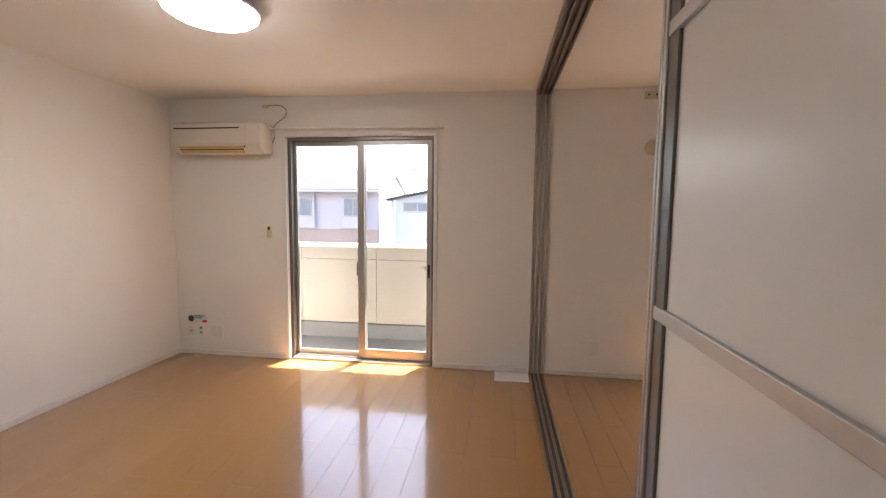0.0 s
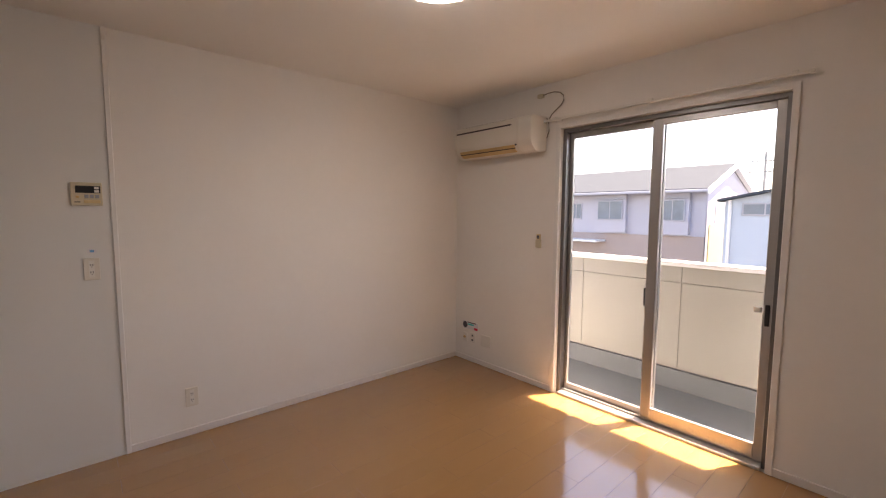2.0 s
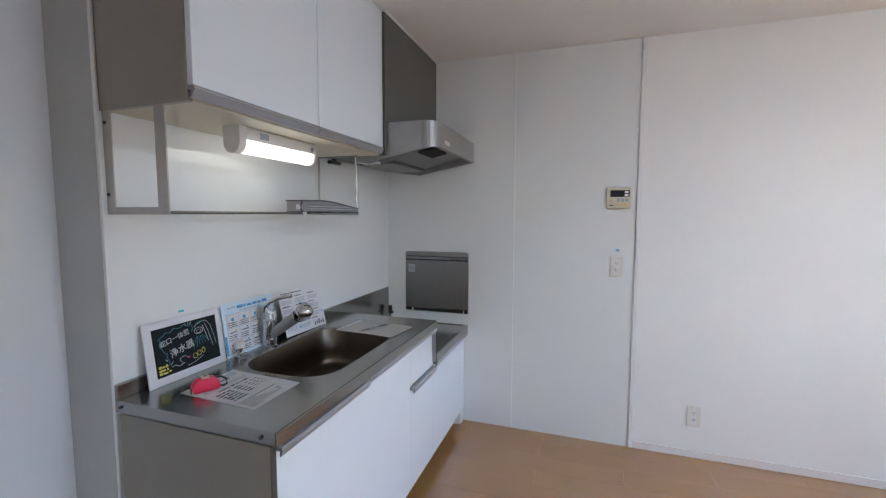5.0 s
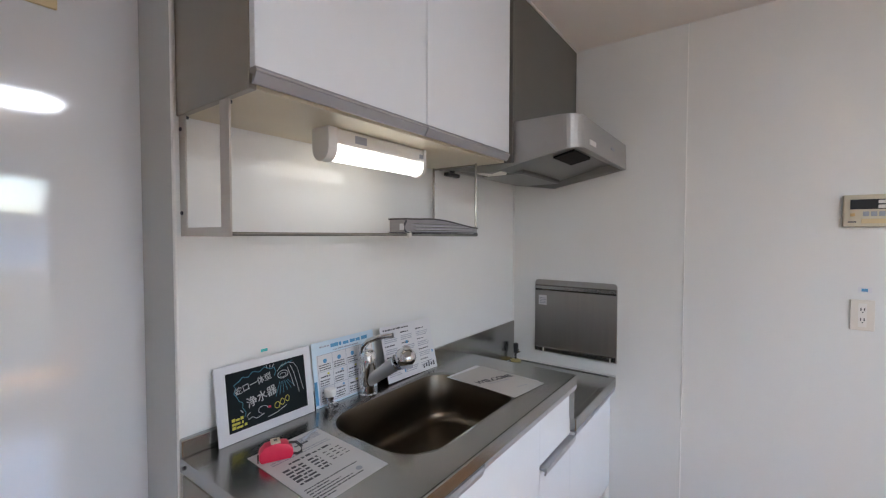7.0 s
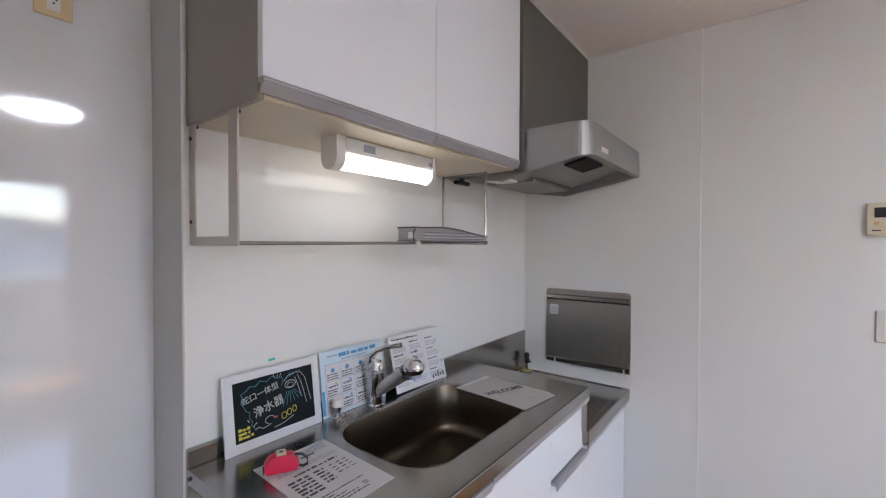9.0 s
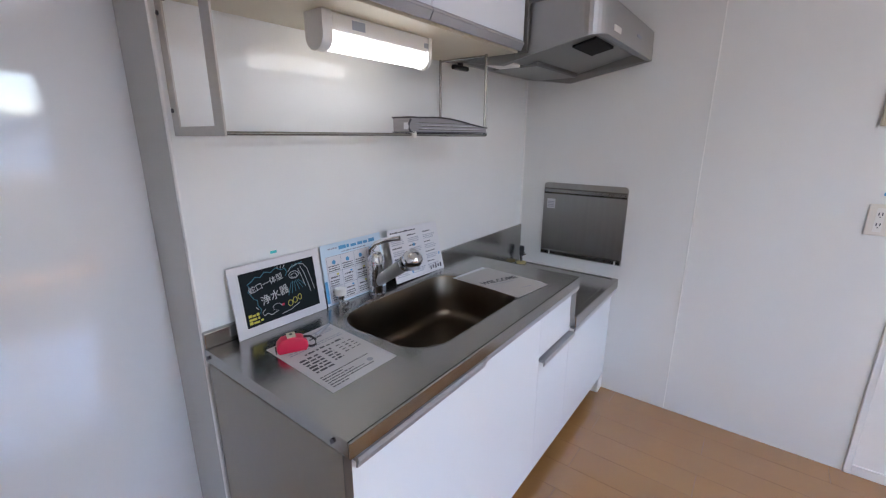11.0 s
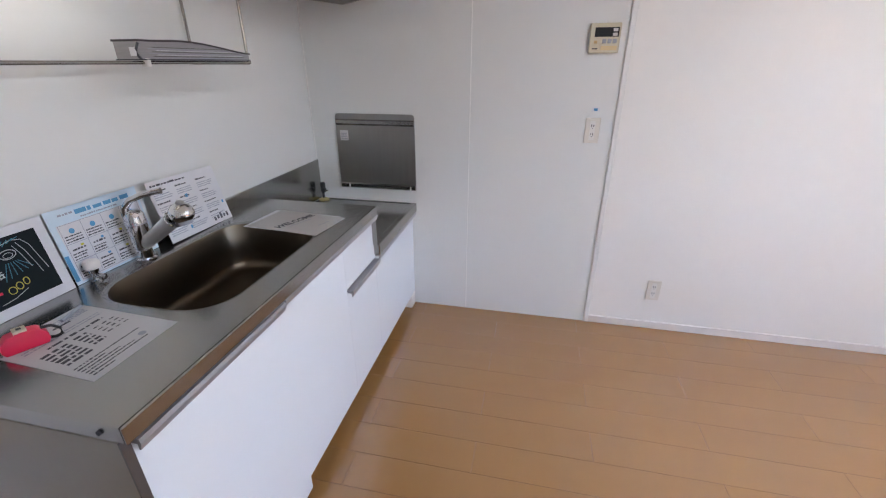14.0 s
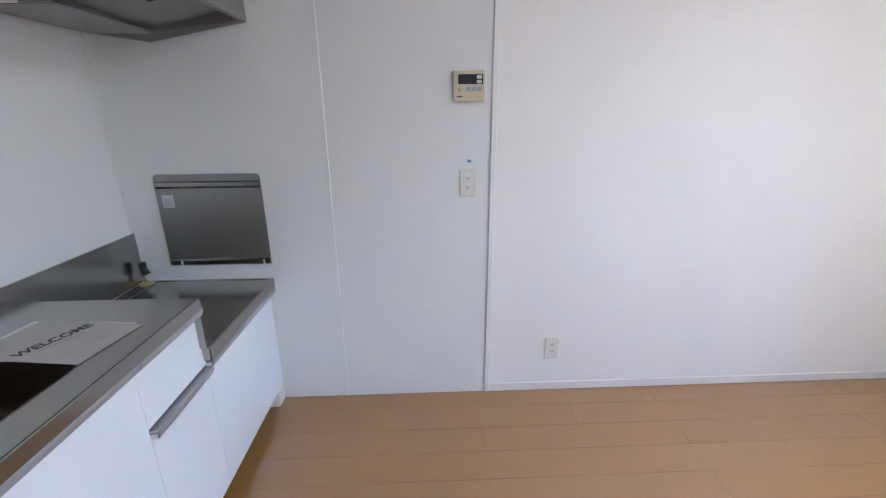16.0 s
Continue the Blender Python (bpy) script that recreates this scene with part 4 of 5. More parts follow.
def purifier_valve():
    x, y, z = 1.422, 0.062, ZC
    t = thing("branch_valve", (x, y, z), "small chrome branch valve with a pale knob by the sink", "valve")
    part("stem", lathe([(0.016, 0), (0.016, 0.004), (0.010, 0.007), (0.009, 0.026), (0.013, 0.028), (0.013, 0.038)], (x, y, z), 16), M_CHROME, t, smooth=True)
    part("knob", lathe([(0.015, 0.038), (0.020, 0.041), (0.020, 0.058), (0.016, 0.063), (0.004, 0.064)], (x, y, z), 14), M_WHITEPL, t, smooth=True)
    part("outlet", cyl((x, y, z + 0.020), (x - 0.004, y + 0.030, z + 0.012), 0.0075, 0.0065, 12), M_CHROME, t, smooth=True)
    part("outlet_nut", cyl((x - 0.003, y + 0.018, z + 0.016), (x - 0.0037, y + 0.026, z + 0.013), 0.0100, n=6), M_CHROME, t)
    return t


purifier_valve()


# ---- papers and signs by the sink ----
def leaning(x_l, x_r, y_bot, y_top, height, z=ZC, turn=0.0):
    """The pose of a sheet that leans on the wall: local x runs along its foot towards smaller x, local y up the sheet; the origin is the foot's middle."""
    w = Vector((-1, math.tan(radians(turn)), 0)).normalized()
    up = Vector((0, y_top - y_bot, math.sqrt(max(1e-6, height ** 2 - (y_top - y_bot) ** 2)))).normalized()
    nrm = w.cross(up).normalized()
    up = nrm.cross(w)
    m = Matrix((w, up, nrm)).transposed().to_4x4()
    return Matrix.Translation(((x_l + x_r) / 2, y_bot, z)) @ m


def slab(m, x0, x1, y0, y1, z0, z1):
    bm = box(x0, x1, y0, y1, z0, z1)
    bmesh.ops.transform(bm, matrix=m, verts=bm.verts)
    return bm


def bars(par_ob, m, rows, material, name="text_line", t0=0.0, t1=0.0003):
    for x0, x1, y0, y1 in rows:
        part(name, slab(m, x0, x1, y0, y1, t0, t1), material, par_ob)


def print_words(par_ob, m, rows, material, seed, t0=0.0, t1=0.0003, name="small_print"):
    """Unreadable small print: rows of (x0, x1, y, height) broken into short word bars, one mesh."""
    rnd = random.Random(seed)
    bm = bmesh.new()
    for x0, x1, y, h in rows:
        x = x0
        while x < x1:
            w = min(h * (0.8 + 2.2 * rnd.random()), x1 - x)
            k = h * (0.75 + 0.4 * rnd.random())
            boxm(bm, x, x + w, y, y + k, t0, t1)
            x += w + h * (0.25 + 0.5 * rnd.random())
    bmesh.ops.transform(bm, matrix=m, verts=bm.verts)
    return tagged(part(name, bm, material, par_ob), kind="stuff")


def chalk_sign():
    h, w = 0.206, 0.296
    m = leaning(1.764, 1.468, 0.046, 0.018, h, ZC + 0.001)
    s = thing("chalkboard_sign", (1.603, 0.05, ZC), "white-framed chalkboard style sign leaning behind the sink", "sign")
    part("frame_board", slab(m, -w / 2, w / 2, 0, h, -0.006, 0.0), M_SHEET, s, "white border")
    part("board", slab(m, -w / 2 + 0.028, w / 2 - 0.024, 0.026, h - 0.022, 0.0, 0.0006), M_BOARD, s, "dark chalkboard print")
    put = lambda x, y, a=0.0: m @ Matrix.Translation((x, y, 0.0011)) @ Matrix.Rotation(radians(a), 4, "Z")
    lettering("words", "蛇口一体型", 0.0225, put(-0.044, 0.139, 11), M_CHALK, s)
    lettering("words", "浄水器", 0.031, put(-0.022, 0.098, 12), M_CHALK, s, bold=0.0001)
    line = lambda pts, mt, r=0.0009: part("chalk_stroke", sweep([m @ Vector((a, b, 0.0012)) for a, b in pts], r, 5), mt, s)
    # the cloud drawn round the words
    edge = [(-0.094, 0.118), (-0.101, 0.128), (-0.094, 0.140), (-0.100, 0.150), (-0.086, 0.156), (-0.074, 0.166), (-0.058, 0.162), (-0.044, 0.174), (-0.024, 0.168),
            (-0.008, 0.178), (0.010, 0.168), (0.022, 0.170), (0.026, 0.156), (0.020, 0.146)]
    line(edge, M_CHALKB, 0.0012)
    line([(-0.094, 0.118), (-0.088, 0.104), (-0.078, 0.098), (-0.080, 0.084), (-0.072, 0.070), (-0.076, 0.058)], M_CHALKB, 0.0010)
    # the tap and its water
    line([(0.030, 0.156), (0.042, 0.168), (0.066, 0.173), (0.086, 0.168), (0.098, 0.150), (0.106, 0.112), (0.113, 0.080)], M_CHALK, 0.0008)
    line([(0.074, 0.164), (0.084, 0.140), (0.092, 0.106), (0.098, 0.076)], M_CHALK, 0.0008)
    line([(0.064, 0.160), (0.072, 0.138), (0.082, 0.098)], M_CHALK, 0.0008)
    line([(0.048 + 0.017 * math.cos(t / 3), 0.143 + 0.011 * math.sin(t / 3)) for t in range(20)], M_CHALK, 0.0010)
    line([(0.048 + 0.010 * math.cos(t / 3), 0.141 + 0.006 * math.sin(t / 3)) for t in range(20)], M_CHALK, 0.0007)
    for k in range(6):
        line([(0.036 + 0.005 * k, 0.124), (0.020 + 0.013 * k, 0.084 + 0.003 * k)], M_CHALKB, 0.0008)
    for k in range(4):
        line([(0.036 + 0.010 * k, 0.160 + 0.004 * k), (0.050 + 0.011 * k, 0.176)], M_CHALKB, 0.0009)
    for k in range(3):
        line([(0.000 + 0.008 * k, 0.172), (-0.002 + 0.012 * k, 0.181)], M_CHALK, 0.0008)
    # the scribbled figure and the price
    line([(-0.060, 0.066), (-0.070, 0.058), (-0.066, 0.048), (-0.054, 0.052), (-0.044, 0.044), (-0.034, 0.046), (-0.020, 0.050)], M_CHALK, 0.0009)
    line([(-0.022 + 0.014 * math.cos(t / 3), 0.062 + 0.010 * math.sin(t / 3)) for t in range(14)], M_CHALK, 0.0008)
    line([(-0.086, 0.080), (-0.080, 0.072)], M_CHALK, 0.0010)
    for k in range(3):
        line([(0.022 + 0.017 * k + (0.008 - 0.001 * k) * math.cos(t / 2), 0.060 + 0.005 * k + 0.009 * math.sin(t / 2)) for t in range(0, 14)], M_CHALKY, 0.0010)
    line([(-0.010, 0.036), (0.020, 0.040), (0.052, 0.052)], M_CHALK, 0.0008)
    part("chalk_mark", slab(m, -0.006, 0.002, 0.060, 0.066, 0.0006, 0.0012), M_RED, s)
    print_words(s, m, [(-0.112, -0.080, 0.034 + 0.0105 * k, 0.0075) for k in range(3)] + [(-0.078, -0.066, 0.036, 0.007)], M_CHALKY, 8, 0.0006, 0.0012, "yellow_scribble")
    return s


chalk_sign()
tagged(part("wall_sticker", box(1.600, 1.621, 0.0, 0.001, 1.064, 1.072, 0.0003), M_TEAL), "tiny teal sticker on the wall panel", "sticker")


def blue_leaflet():
    h, w = 0.208, 0.272
    m = leaning(1.460, 1.188, 0.042, 0.016, h, ZC + 0.001)
    s = thing("blue_leaflet", (1.324, 0.04, ZC), "pale blue instruction leaflet leaning behind the tap", "leaflet")
    part("sheet", slab(m, -w / 2, w / 2, 0, h, -0.0012, 0), M_BLUE, s)
    part("content_panel", slab(m, -w / 2 + 0.016, w / 2 - 0.008, 0.006, h - 0.042, 0, 0.0004), M_SHEET, s)
    part("margin_strip", slab(m, -w / 2 + 0.001, -w / 2 + 0.012, 0.010, 0.085, 0, 0.0004), M_BLUED, s, "deeper blue margin strip")
    print_words(s, m, [(-0.060, 0.105, h - 0.026, 0.011)], M_BLUED, 2, name="heading_letters")
    print_words(s, m, [(-0.105, -0.066, h - 0.020, 0.005), (-0.05, 0.06, h - 0.037, 0.004)], M_INKSOFT, 12)
    top = h - 0.044
    lines = [(-w / 2 + 0.018, w / 2 - 0.010, y, y + 0.0013) for y in (0.010, 0.060, 0.110, top)] + [(x, x + 0.0013, 0.010, top) for x in (-0.117, -0.058, 0.001, 0.060, 0.123)]
    bm = bmesh.new()
    for x0, x1, y0, y1 in lines:
        boxm(bm, x0, x1, y0, y1, 0.0004, 0.0006)
    bmesh.ops.transform(bm, matrix=m, verts=bm.verts)
    part("table_lines", bm, M_INKSOFT, s)
    rows, rnd = [], random.Random(4)
    for c in range(4):
        for q in range(3):
            x, y = -0.112 + 0.059 * c, 0.012 + 0.050 * q
            rows += [(x, x + 0.034 + 0.014 * rnd.random(), y + 0.003 + 0.0075 * k, 0.0034) for k in range(3)]
            if q == 2:
                drop = cyl(m @ Vector((x + 0.024, y + 0.032, 0.0004)), m @ Vector((x + 0.024, y + 0.032, 0.0009)), 0.0075, n=14)
                part("drop_picture", drop, M_BLUED, s)
            else:
                rows.append((x + 0.004, x + 0.040, y + 0.029, 0.0050))
                bars(s, m, [(x + 0.030, x + 0.038, y + 0.036, y + 0.042)], M_BLUED if c % 2 else M_CHALKY, "small_picture", 0.0004, 0.0008)
    print_words(s, m, rows, M_INK, 6, 0.0004, 0.0008)
    return s


blue_leaflet()


def white_leaflet():
    h, w = 0.209, 0.296
    m = leaning(1.166, 0.870, 0.080, 0.028, h, ZC + 0.003) @ Matrix.Rotation(radians(-1.2), 4, "Z")
    s = thing("white_leaflet", (1.018, 0.06, ZC), "white printed instruction leaflet leaning on the splash back", "leaflet")
    part("sheet", slab(m, -w / 2, w / 2, 0, h, -0.001, 0), M_SHEET, s)
    print_words(s, m, [(-0.135, 0.010, h - 0.018, 0.006)], M_INK, 21)
    rows, soft = [], []
    rnd = random.Random(9)
    for c in range(3):
        for q in range(4):
            x, y = -0.136 + 0.093 * c, 0.020 + 0.042 * q
            rows.append((x, x + 0.040 + 0.02 * rnd.random(), y + 0.027, 0.0046))
            soft += [(x, x + 0.060 + 0.016 * rnd.random(), y + 0.007 * k, 0.0032) for k in range(3)]
    print_words(s, m, rows, M_INK, 22)
    print_words(s, m, soft, M_INKSOFT, 23)
    bars(s, m, [(-0.020, -0.008, 0.128, 0.140), (-0.052, -0.044, 0.022, 0.034), (0.128, 0.136, 0.066, 0.076), (-0.100, -0.090, 0.082, 0.090)], M_BLUED, "small_picture")
    bars(s, m, [(0.060 + 0.016 * k, 0.069 + 0.016 * k, 0.012 + 0.003 * (k % 2), 0.026 + 0.004 * (k % 3)) for k in range(5)], M_INK, "icon")
    return s


white_leaflet()


def flat_pose(a, b, d, z):
    """The pose of a sheet lying flat: a its near left corner, b the corner along its width, d the corner along its height."""
    u = (Vector((*b, 0)) - Vector((*a, 0)))
    v = (Vector((*d, 0)) - Vector((*a, 0)))
    m = Matrix((u.normalized(), v.normalized(), Vector((0, 0, 1)))).transposed().to_4x4()
    return Matrix.Translation((*a, z)) @ m, u.length, v.length


def notice_sheet():
    m, w, h = flat_pose((1.760, 0.447), (1.553, 0.446), (1.745, 0.147), ZC + 0.0005)
    s = thing("notice_sheet", (1.65, 0.29, ZC), "white printed notice lying flat on the worktop", "paper")
    part("sheet", slab(m, 0, w, 0, h, 0, 0.0008), M_NOTICE, s)
    k, e = 0.0008, 0.0011
    bars(s, m, [(0.105, 0.145, h - 0.050, h - 0.044)], M_INK, "stamp", k, e)
    print_words(s, m, [(0.120, 0.192, h - 0.022 - 0.007 * q, 0.0042) for q in range(4)] + [(0.020, 0.190, h - 0.078 - 0.010 * q, 0.0042) for q in range(2)], M_INKSOFT, 31, k, e)
    print_words(s, m, [(0.050, 0.175, h - 0.112, 0.0075)], M_INK, 32, k, e, "heading_letters")
    bold, soft = [], []
    for q in range(6):
        y = h - 0.134 - 0.0145 * q
        bold += [(0.022, 0.076, y, 0.0085)] + ([(0.090, 0.118, y, 0.0075)] if q < 5 else [])
        if q < 4:
            soft += [(0.134, 0.146, y, 0.0042), (0.155, 0.166, y, 0.0042), (0.174, 0.186, y, 0.0042)]
    print_words(s, m, bold, M_INK, 33, k, e, "bold_letters")
    print_words(s, m, soft, M_INK, 34, k, e)
    print_words(s, m, [(0.014, 0.060 + 0.013 * ((q * 7) % 9), 0.016 + 0.0105 * q, 0.0040) for q in range(6)], M_INK, 35, k, e)
    ring = lathe([(0.0072, 0.0), (0.0085, 0.0), (0.0085, 0.0003), (0.0072, 0.0003)], (0, 0, 0), 20)
    bmesh.ops.transform(ring, matrix=m @ Matrix.Translation((0.150, 0.044, k)), verts=ring.verts)
    part("stamp_ring", ring, M_INKSOFT, s)
    return s


notice_sheet()


def tape_measure():
    c = Vector((1.703, 0.205, ZC + 0.0015))
    t = thing("tape_measure", tuple(c), "small red tape measure with a black strap on the notice", "tape measure")
    rot = Matrix.Translation(c) @ Matrix.Rotation(radians(-26), 4, "Z")
    out = [(-0.035, 0), (0.035, 0), (0.040, 0.011), (0.038, 0.026), (0.026, 0.039), (0.0, 0.043), (-0.026, 0.039), (-0.039, 0.025), (-0.040, 0.010)]
    bm = prism(out, "y", -0.016, 0.016, 0.003)
    bmesh.ops.transform(bm, matrix=rot, verts=bm.verts)
    part("case", bm, M_RED, t, "rounded red plastic case", True)
    part("button", slab(rot, -0.010, 0.012, -0.012, 0.012, 0.042, 0.047), M_IVORY, t)
    part("button_mark", slab(rot, -0.003, 0.005, -0.004, 0.004, 0.047, 0.0478), M_BLACK, t)
    part("strap", sweep([rot @ Vector(v) for v in ((-0.030, 0.004, 0.036), (-0.047, 0.006, 0.034), (-0.060, 0.008, 0.022), (-0.060, 0.008, 0.008), (-0.050, 0.006, 0.004), (-0.040, 0.004, 0.006))], 0.0035, 8), M_BLACK, t, smooth=True)
    part("blade_hook", slab(rot, 0.039, 0.043, -0.006, 0.006, 0.0, 0.016), M_STEEL, t)
    return t


tape_measure()
pen = thing("pen", (1.575, 0.165, ZC), "slim grey ballpoint pen on the notice", "pen")
part("barrel", cyl((1.612, 0.182, ZC + 0.0055), (1.547, 0.158, ZC + 0.0055), 0.004, n=12), M_INKSOFT, pen)
part("tip", cyl((1.547, 0.158, ZC + 0.0055), (1.537, 0.1543, ZC + 0.0055), 0.004, 0.001, 12), M_BLACK, pen)


def welcome_sheet():
    m0, w0, h0 = flat_pose((0.962, 0.196), (0.985, 0.490), (0.764, 0.212), ZC + 0.0004)
    m, w, h = flat_pose((0.957, 0.212), (0.996, 0.508), (0.762, 0.238), ZC + 0.0018)
    s = thing("welcome_sheet", (0.86, 0.35, ZC), "white welcome card lying flat on the worktop", "paper")
    part("lower_sheet", slab(m0, 0, w0, 0, h0, 0, 0.0010), M_SHEET, s)
    part("sheet", slab(m, 0, w, 0, h, 0, 0.0012), M_CARD, s)
    m2 = m @ Matrix.Translation((w * 0.48, h * 0.50, 0.0)) @ Matrix.Rotation(radians(76), 4, "Z")
    lettering("words", "WELCOME", 0.040, m2 @ Matrix.Translation((0, 0.006, 0.0016)) @ Matrix.Diagonal((0.88, 1.0, 1.0, 1.0)), M_INK, s, bold=0.0010)
    bars(s, m2, [(-0.05, 0.05, -0.024, -0.020)], M_INKSOFT, "text_line", 0.0012, 0.0016)
    bars(s, m2, [(0.020, 0.070, -0.104, -0.100)], M_INKSOFT, "text_line", 0.0012, 0.0016)
    return s


welcome_sheet()


# ---- things on the walls ----
def remote_panel():
    p = thing("water_heater_remote", (0.012, 1.505, 1.44), "yellowed water heater remote with a dark display", "wall remote")
    y0, y1, z0, z1 = 1.440, 1.571, 1.443, 1.566
    part("case", box(0.004, 0.022, y0, y1, z0, z1, 0.004, 2), M_IVORY, p)
    part("display", box(0.022, 0.0232, y0 + 0.020, y1 - 0.008, z1 - 0.056, z1 - 0.018), M_BLACK, p)
    for z in (z1 - 0.035, z1 - 0.053):
        part("button", box(0.0232, 0.0255, y1 - 0.034, y1 - 0.014, z, z + 0.013, 0.001), M_WHITEPL, p)
    for k in range(3):
        part("button", box(0.022, 0.0245, y0 + 0.056 + 0.022 * k, y0 + 0.073 + 0.022 * k, z0 + 0.040, z0 + 0.058, 0.001), M_INKSOFT, p)
    part("button", box(0.022, 0.0245, y0 + 0.020, y0 + 0.034, z0 + 0.040, z0 + 0.052, 0.001), M_LOUVRE, p)
    part("cover_flap", box(0.022, 0.0238, y0 + 0.052, y1 - 0.010, z0 + 0.012, z0 + 0.030, 0.001), M_CREAM, p)
    part("maker_mark", box(0.022, 0.0224, y0 + 0.014, y0 + 0.038, z0 + 0.016, z0 + 0.021), M_INK, p)
    return p


remote_panel()


def outlet(name, m, label, w=0.07, h=0.12, sockets=2, material=None, recess=True):
    """A wall outlet; m puts its middle on the wall, local x right, y up, z out of the wall."""
    o = thing(name, tuple(m.translation), label, "wall outlet", "wall outlets")
    bm = box(-w / 2, w / 2, -h / 2, h / 2, 0, 0.008, 0.003, 2)
    bmesh.ops.transform(bm, matrix=m, verts=bm.verts)
    part("plate", bm, material or M_WHITEPL, o)
    if sockets:
        part("insert", slab(m, -0.012, 0.012, -0.046, 0.046, 0.008, 0.0095), M_WHITEPL, o)
        for k in range(sockets):
            y = (k - (sockets - 1) / 2) * 0.040
            for x in (-0.005, 0.005):
                part("slot", slab(m, x - 0.0017, x + 0.0017, y - 0.002, y + 0.009, 0.0095, 0.0099), M_INK, o)
            part("slot", slab(m, -0.002, 0.002, y - 0.010, y - 0.006, 0.0095, 0.0099), M_INK, o)
    return o


def on_west(y, z):
    return Matrix(((0, 0, 1, 0.0), (1, 0, 0, y), (0, 1, 0, z), (0, 0, 0, 1)))


def on_north(x, z):
    return Matrix(((1, 0, 0, x), (0, 0, -1, YN), (0, 1, 0, z), (0, 0, 0, 1)))


outlet("wall_outlet", Matrix.Translation((0.004, 0, 0)) @ on_west(1.506, 1.098), "ivory double outlet on the kitchen panel", material=M_AC)
tagged(part("outlet_note", box(0.004, 0.0048, 1.492, 1.532, 1.185, 1.207), M_SHEET), "tiny white sticker with a blue mark above the outlet", "sticker")
part("blue_mark", box(0.0048, 0.0051, 1.502, 1.520, 1.190, 1.202), M_BLUED, bpy.data.objects["outlet_note"])
outlet("wall_outlet", on_west(1.948, 0.246), "white double outlet low on the wallpaper wall", material=M_AC)
outlet("wall_outlet", Matrix(((-1, 0, 0, 2.045), (0, 0, 1, -0.2), (0, 1, 0, 2.00), (0, 0, 0, 1))), "yellowed outlet high in the fridge space", material=M_CREAM)
aerial = outlet("aerial_outlet", on_north(0.135, 0.224), "white aerial outlet by the corner", 0.055, 0.085, 0)
part("jack", cyl((0.135, YN - 0.008, 0.224), (0.135, YN - 0.016, 0.224), 0.014, 0.010, 16), M_LOUVRE, aerial)
twin = outlet("phone_outlet", on_north(0.238, 0.234), "white phone outlet by the corner", 0.06, 0.095, 0)
for k in (-0.022, 0.022):
    part("socket_hole", box(0.228, 0.248, YN - 0.0092, YN - 0.008, 0.226 + k, 0.242 + k), M_INK, twin)
outlet("blank_plate", on_north(0.404, 0.238), "white blank wall plate by the corner", 0.12, 0.105, 0)
outlet("wall_outlet", on_north(3.890, 0.252), "white blank plate low on the next room's wall", 0.07, 0.12, 0)
sg = thing("wall_note", (0.205, YN, 0.34), "small printed cable notice above the outlets", "sticker")
part("card", box(0.102, 0.305, YN - 0.003, YN, 0.308, 0.378, 0.001), M_SHEET, sg)
part("dark_mark", cyl((0.136, YN - 0.003, 0.344), (0.136, YN - 0.0045, 0.344), 0.031, n=20), M_INK, sg)
part("dark_mark", box(0.165, 0.282, YN - 0.0042, YN - 0.003, 0.368, 0.376), M_INK, sg)
part("red_mark", box(0.255, 0.300, YN - 0.0042, YN - 0.003, 0.311, 0.332), M_RED, sg)
part("green_mark", box(0.170, 0.250, YN - 0.0042, YN - 0.003, 0.346, 0.362), M_TEAL, sg)


def ac_switch():
    s = thing("remote_holder", (0.99, YN, 1.2), "small ivory remote holder on the wall by the window", "remote holder")
    part("holder", box(0.945, 0.990, YN - 0.022, YN, 1.140, 1.205, 0.004, 2), M_IVORY, s)
    part("remote", box(0.950, 0.985, YN - 0.018, YN - 0.004, 1.160, 1.248, 0.004, 2), M_CREAM, s)
    part("remote_screen", box(0.956, 0.979, YN - 0.0188, YN - 0.018, 1.212, 1.238), M_INK, s)
    return s


ac_switch()


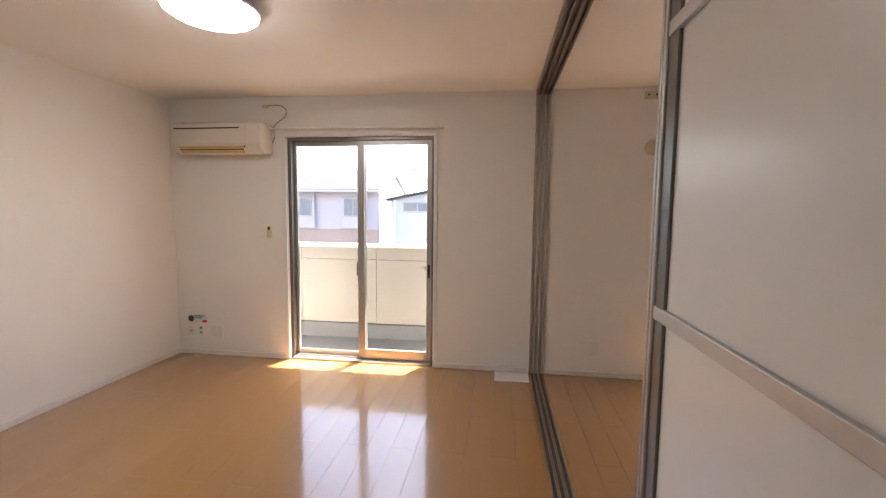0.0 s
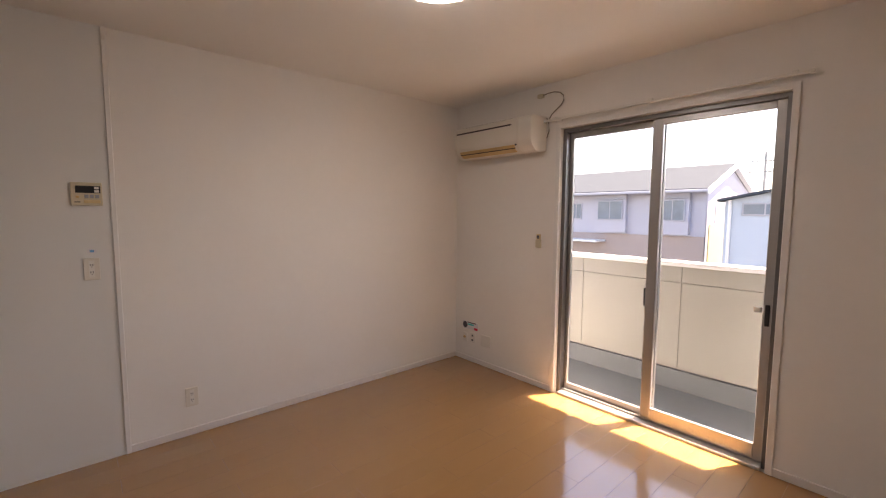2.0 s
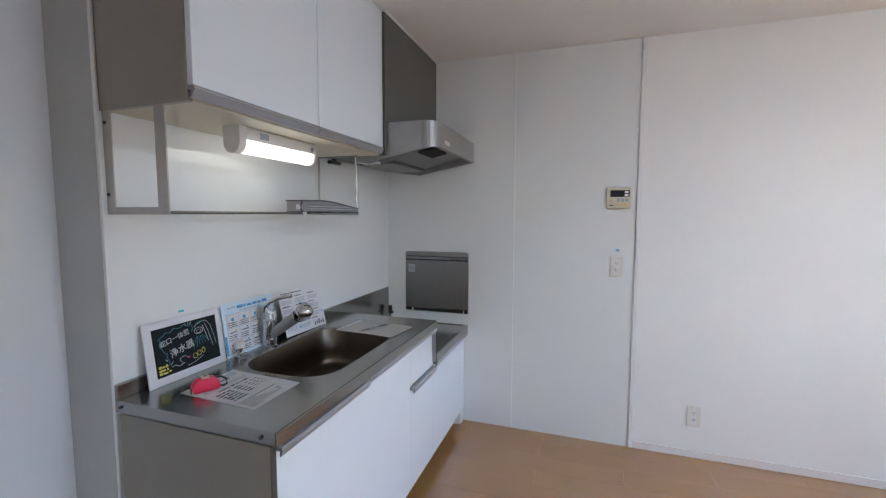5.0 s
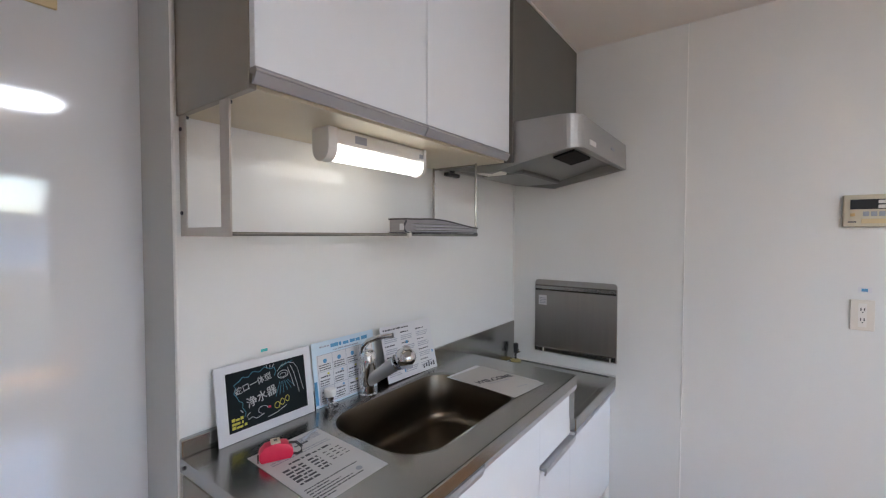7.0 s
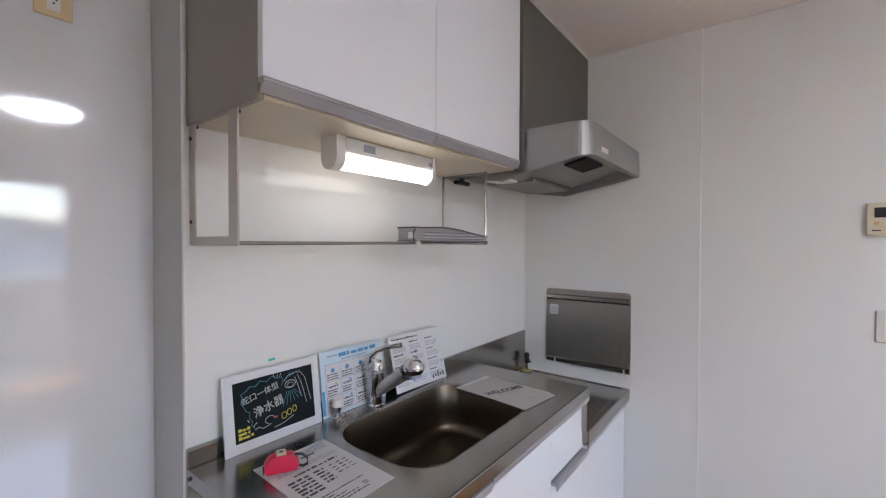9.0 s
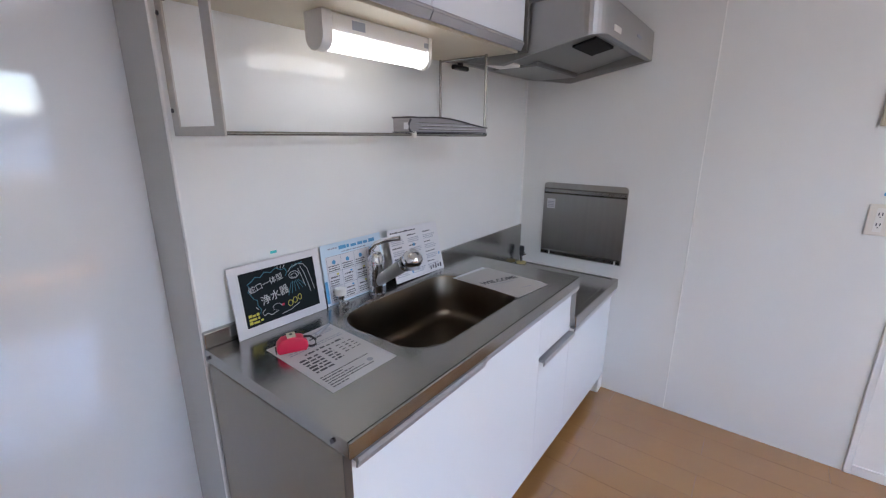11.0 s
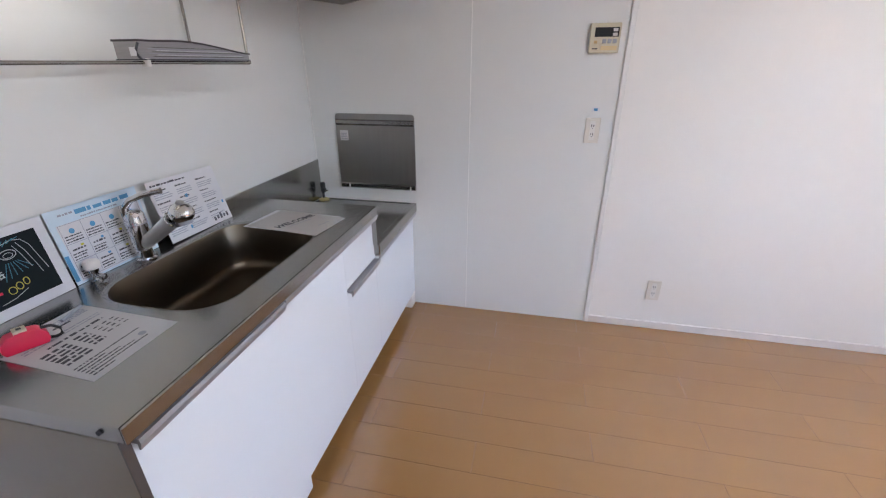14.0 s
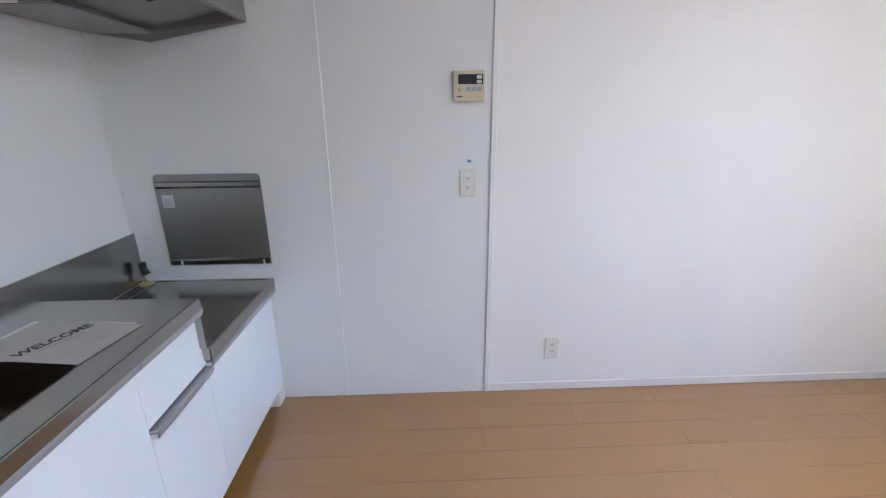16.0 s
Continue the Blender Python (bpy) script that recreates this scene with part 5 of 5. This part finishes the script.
def air_conditioner():
    a = thing("air_conditioner", (0.57, YN, 1.89), "white wall air conditioner with yellowed louvres", "air conditioner")
    x0, x1, z0, z1 = 0.190, 1.018, 1.883, 2.152
    back, front = YN - 0.004, YN - 0.205
    prof = [(back, z0 + 0.010), (back, z1), (YN - 0.17, z1 - 0.002), (front + 0.004, z1 - 0.022), (front, z1 - 0.05), (front + 0.002, z0 + 0.085), (front + 0.022, z0 + 0.040), (front + 0.060, z0 + 0.008), (front + 0.09, z0)]
    body = part("body", prism(prof, "x", x0, x1 - 0.13, 0.004), M_AC, a, smooth=True)
    cap = [(y - 0.004 if y < YN - 0.1 else y, z) for y, z in prof]
    part("end_cover", prism(cap, "x", x1 - 0.13, x1, 0.010), M_AC, a, smooth=True)
    part("intake_slot", box(x0 + 0.02, x1 - 0.19, front - 0.0008, front + 0.004, z1 - 0.062, z1 - 0.050), M_GROOVE, a)
    part("top_slot", box(x0 + 0.05, x1 - 0.22, YN - 0.16, YN - 0.13, z1 - 0.002, z1 + 0.001), M_GROOVE, a)
    lv = [(front + 0.012, z0 + 0.060), (front + 0.006, z0 + 0.057), (front + 0.025, z0 + 0.032), (front + 0.030, z0 + 0.034)]
    part("louvre", prism(lv, "x", x0 + 0.055, x1 - 0.165), M_LOUVRE, a)
    lv2 = [(front + 0.028, z0 + 0.032), (front + 0.022, z0 + 0.029), (front + 0.052, z0 + 0.006), (front + 0.058, z0 + 0.010)]
    part("louvre", prism(lv2, "x", x0 + 0.060, x1 - 0.170), M_LOUVRE, a)
    part("louvre_gap", prism([(front + 0.027, z0 + 0.037), (front + 0.0175, z0 + 0.036), (front + 0.0225, z0 + 0.029), (front + 0.031, z0 + 0.033)], "x", x0 + 0.055, x1 - 0.165), M_GROOVE, a)
    part("indicator", cyl((x1 - 0.150, front + 0.012, z0 + 0.058), (x1 - 0.150, front + 0.004, z0 + 0.056), 0.007, n=12), M_INK, a)
    part("power_cord", sweep([(1.02, YN - 0.03, 2.10), (1.04, YN - 0.02, 2.12), (1.06, YN - 0.015, 2.16), (1.10, YN - 0.015, 2.19), (1.14, YN - 0.014, 2.215), (1.165, YN - 0.014, 2.25), (1.16, YN - 0.014, 2.285), (1.13, YN - 0.014, 2.312), (1.08, YN - 0.014, 2.326), (1.02, YN - 0.016, 2.325), (0.98, YN - 0.016, 2.317)], 0.004, 8), M_WIRE, a, smooth=True)
    part("cord_loop", sweep([(1.028, YN - 0.03, 2.14), (1.046, YN - 0.025, 2.10), (1.046, YN - 0.02, 2.04), (1.027, YN - 0.02, 1.99)], 0.004, 8), M_WIRE, a, smooth=True)
    part("plug", box(0.935, 0.985, YN - 0.03, YN, 2.300, 2.330, 0.006, 2), M_IVORY, a)
    return a


air_conditioner()


def ceiling_lamp():
    c = (1.645, 2.585, H)
    l = thing("ceiling_lamp", c, "round white ceiling lamp with a milky cover", "ceiling lamp")
    part("base", lathe([(0.17, 0), (0.17, -0.02), (0.205, -0.025), (0.222, -0.030), (0.222, -0.038), (0.215, -0.042)], c, 48), M_INKSOFT, l, "grey rim", True)
    part("cover", lathe([(0.215, -0.034), (0.212, -0.050), (0.185, -0.068), (0.13, -0.080), (0.06, -0.085), (0.004, -0.087)], c, 48), M_LAMP, l, smooth=True)
    return l


ceiling_lamp()

vent = thing("wall_vent", (4.272, YN, 1.97), "round white vent cover high on the next room's wall", "vent")
part("cover", cyl((4.272, YN, 1.928), (4.272, YN - 0.022, 1.928), 0.062, 0.054, 32), M_IVORY, vent)
part("rim", cyl((4.272, YN, 1.928), (4.272, YN - 0.008, 1.928), 0.070, 0.067, 32), M_WHITEPL, vent)
sq = thing("ceiling_outlet", (4.272, YN, 2.33), "ivory wide outlet plate just below the ceiling", "wall outlet")
part("plate", box(4.188, 4.310, YN - 0.010, YN, 2.304, 2.368, 0.003), M_IVORY, sq)
for k in (-0.03, 0.03):
    part("socket", cyl((4.249 + k, YN - 0.010, 2.338), (4.249 + k, YN - 0.0115, 2.338), 0.008, n=12), M_INK, sq)
lt = tagged(part("wall_latch", box(4.425, 4.440, YN - 0.012, YN, 0.90, 0.94, 0.003), M_IVORY), "tiny ivory hook on the wall by the window", "hook")
tagged(part("floor_sheet", box(3.048, 3.338, 4.012, 4.214, 0.0005, 0.004, 0.001), M_SHEET), "white card lying on the floor beside the partition track", "card")


# ---- floor boards ----
def floor_boards():
    fl = tagged(new("floor"), "glossy honey-coloured laminate board floor", "floor", kind="structure")
    pitch, length, gap = 0.1455, 0.909, 0.0003
    meshes = {}

    def board(w, ln):
        key = (round(w, 4), round(ln, 4))
        if key not in meshes:
            c = 0.0005
            bm = bmesh.new()
            lo = [bm.verts.new((x, y, -0.006)) for x, y in ((0, 0), (w, 0), (w, ln), (0, ln))]
            md = [bm.verts.new((x, y, -c)) for x, y in ((0, 0), (w, 0), (w, ln), (0, ln))]
            hi = [bm.verts.new((x, y, 0)) for x, y in ((c, c), (w - c, c), (w - c, ln - c), (c, ln - c))]
            for a, b in ((lo, md), (md, hi)):
                for k in range(4):
                    j = (k + 1) % 4
                    bm.faces.new((a[k], a[j], b[j], b[k]))
            for f in bm.faces:
                f.material_index = 1
            bm.faces.new(hi).material_index = 0
            me = bpy.data.meshes.new("board")
            bm.to_mesh(me)
            bm.free()
            me.materials.append(M_FLOOR)
            me.materials.append(M_JOINT)
            meshes[key] = me
        return meshes[key]

    row, x = 0, 0.565 - 4 * pitch
    while x < XE:
        a, b = max(x, 0.0), min(x + pitch, XE)
        y = 1.559 - 3 * length + (0 if row % 2 == 0 else length / 2)
        while y < YN:
            p, q = max(y, -0.2), min(y + length, YN)
            if q - p > 0.01 and b - a > 0.01:
                o = new("board", board(b - a - 2 * gap, q - p - 2 * gap))
                o.location = (a + gap, p + gap, 0)
                o.parent = fl
            y += length
        x += pitch
        row += 1


floor_boards()
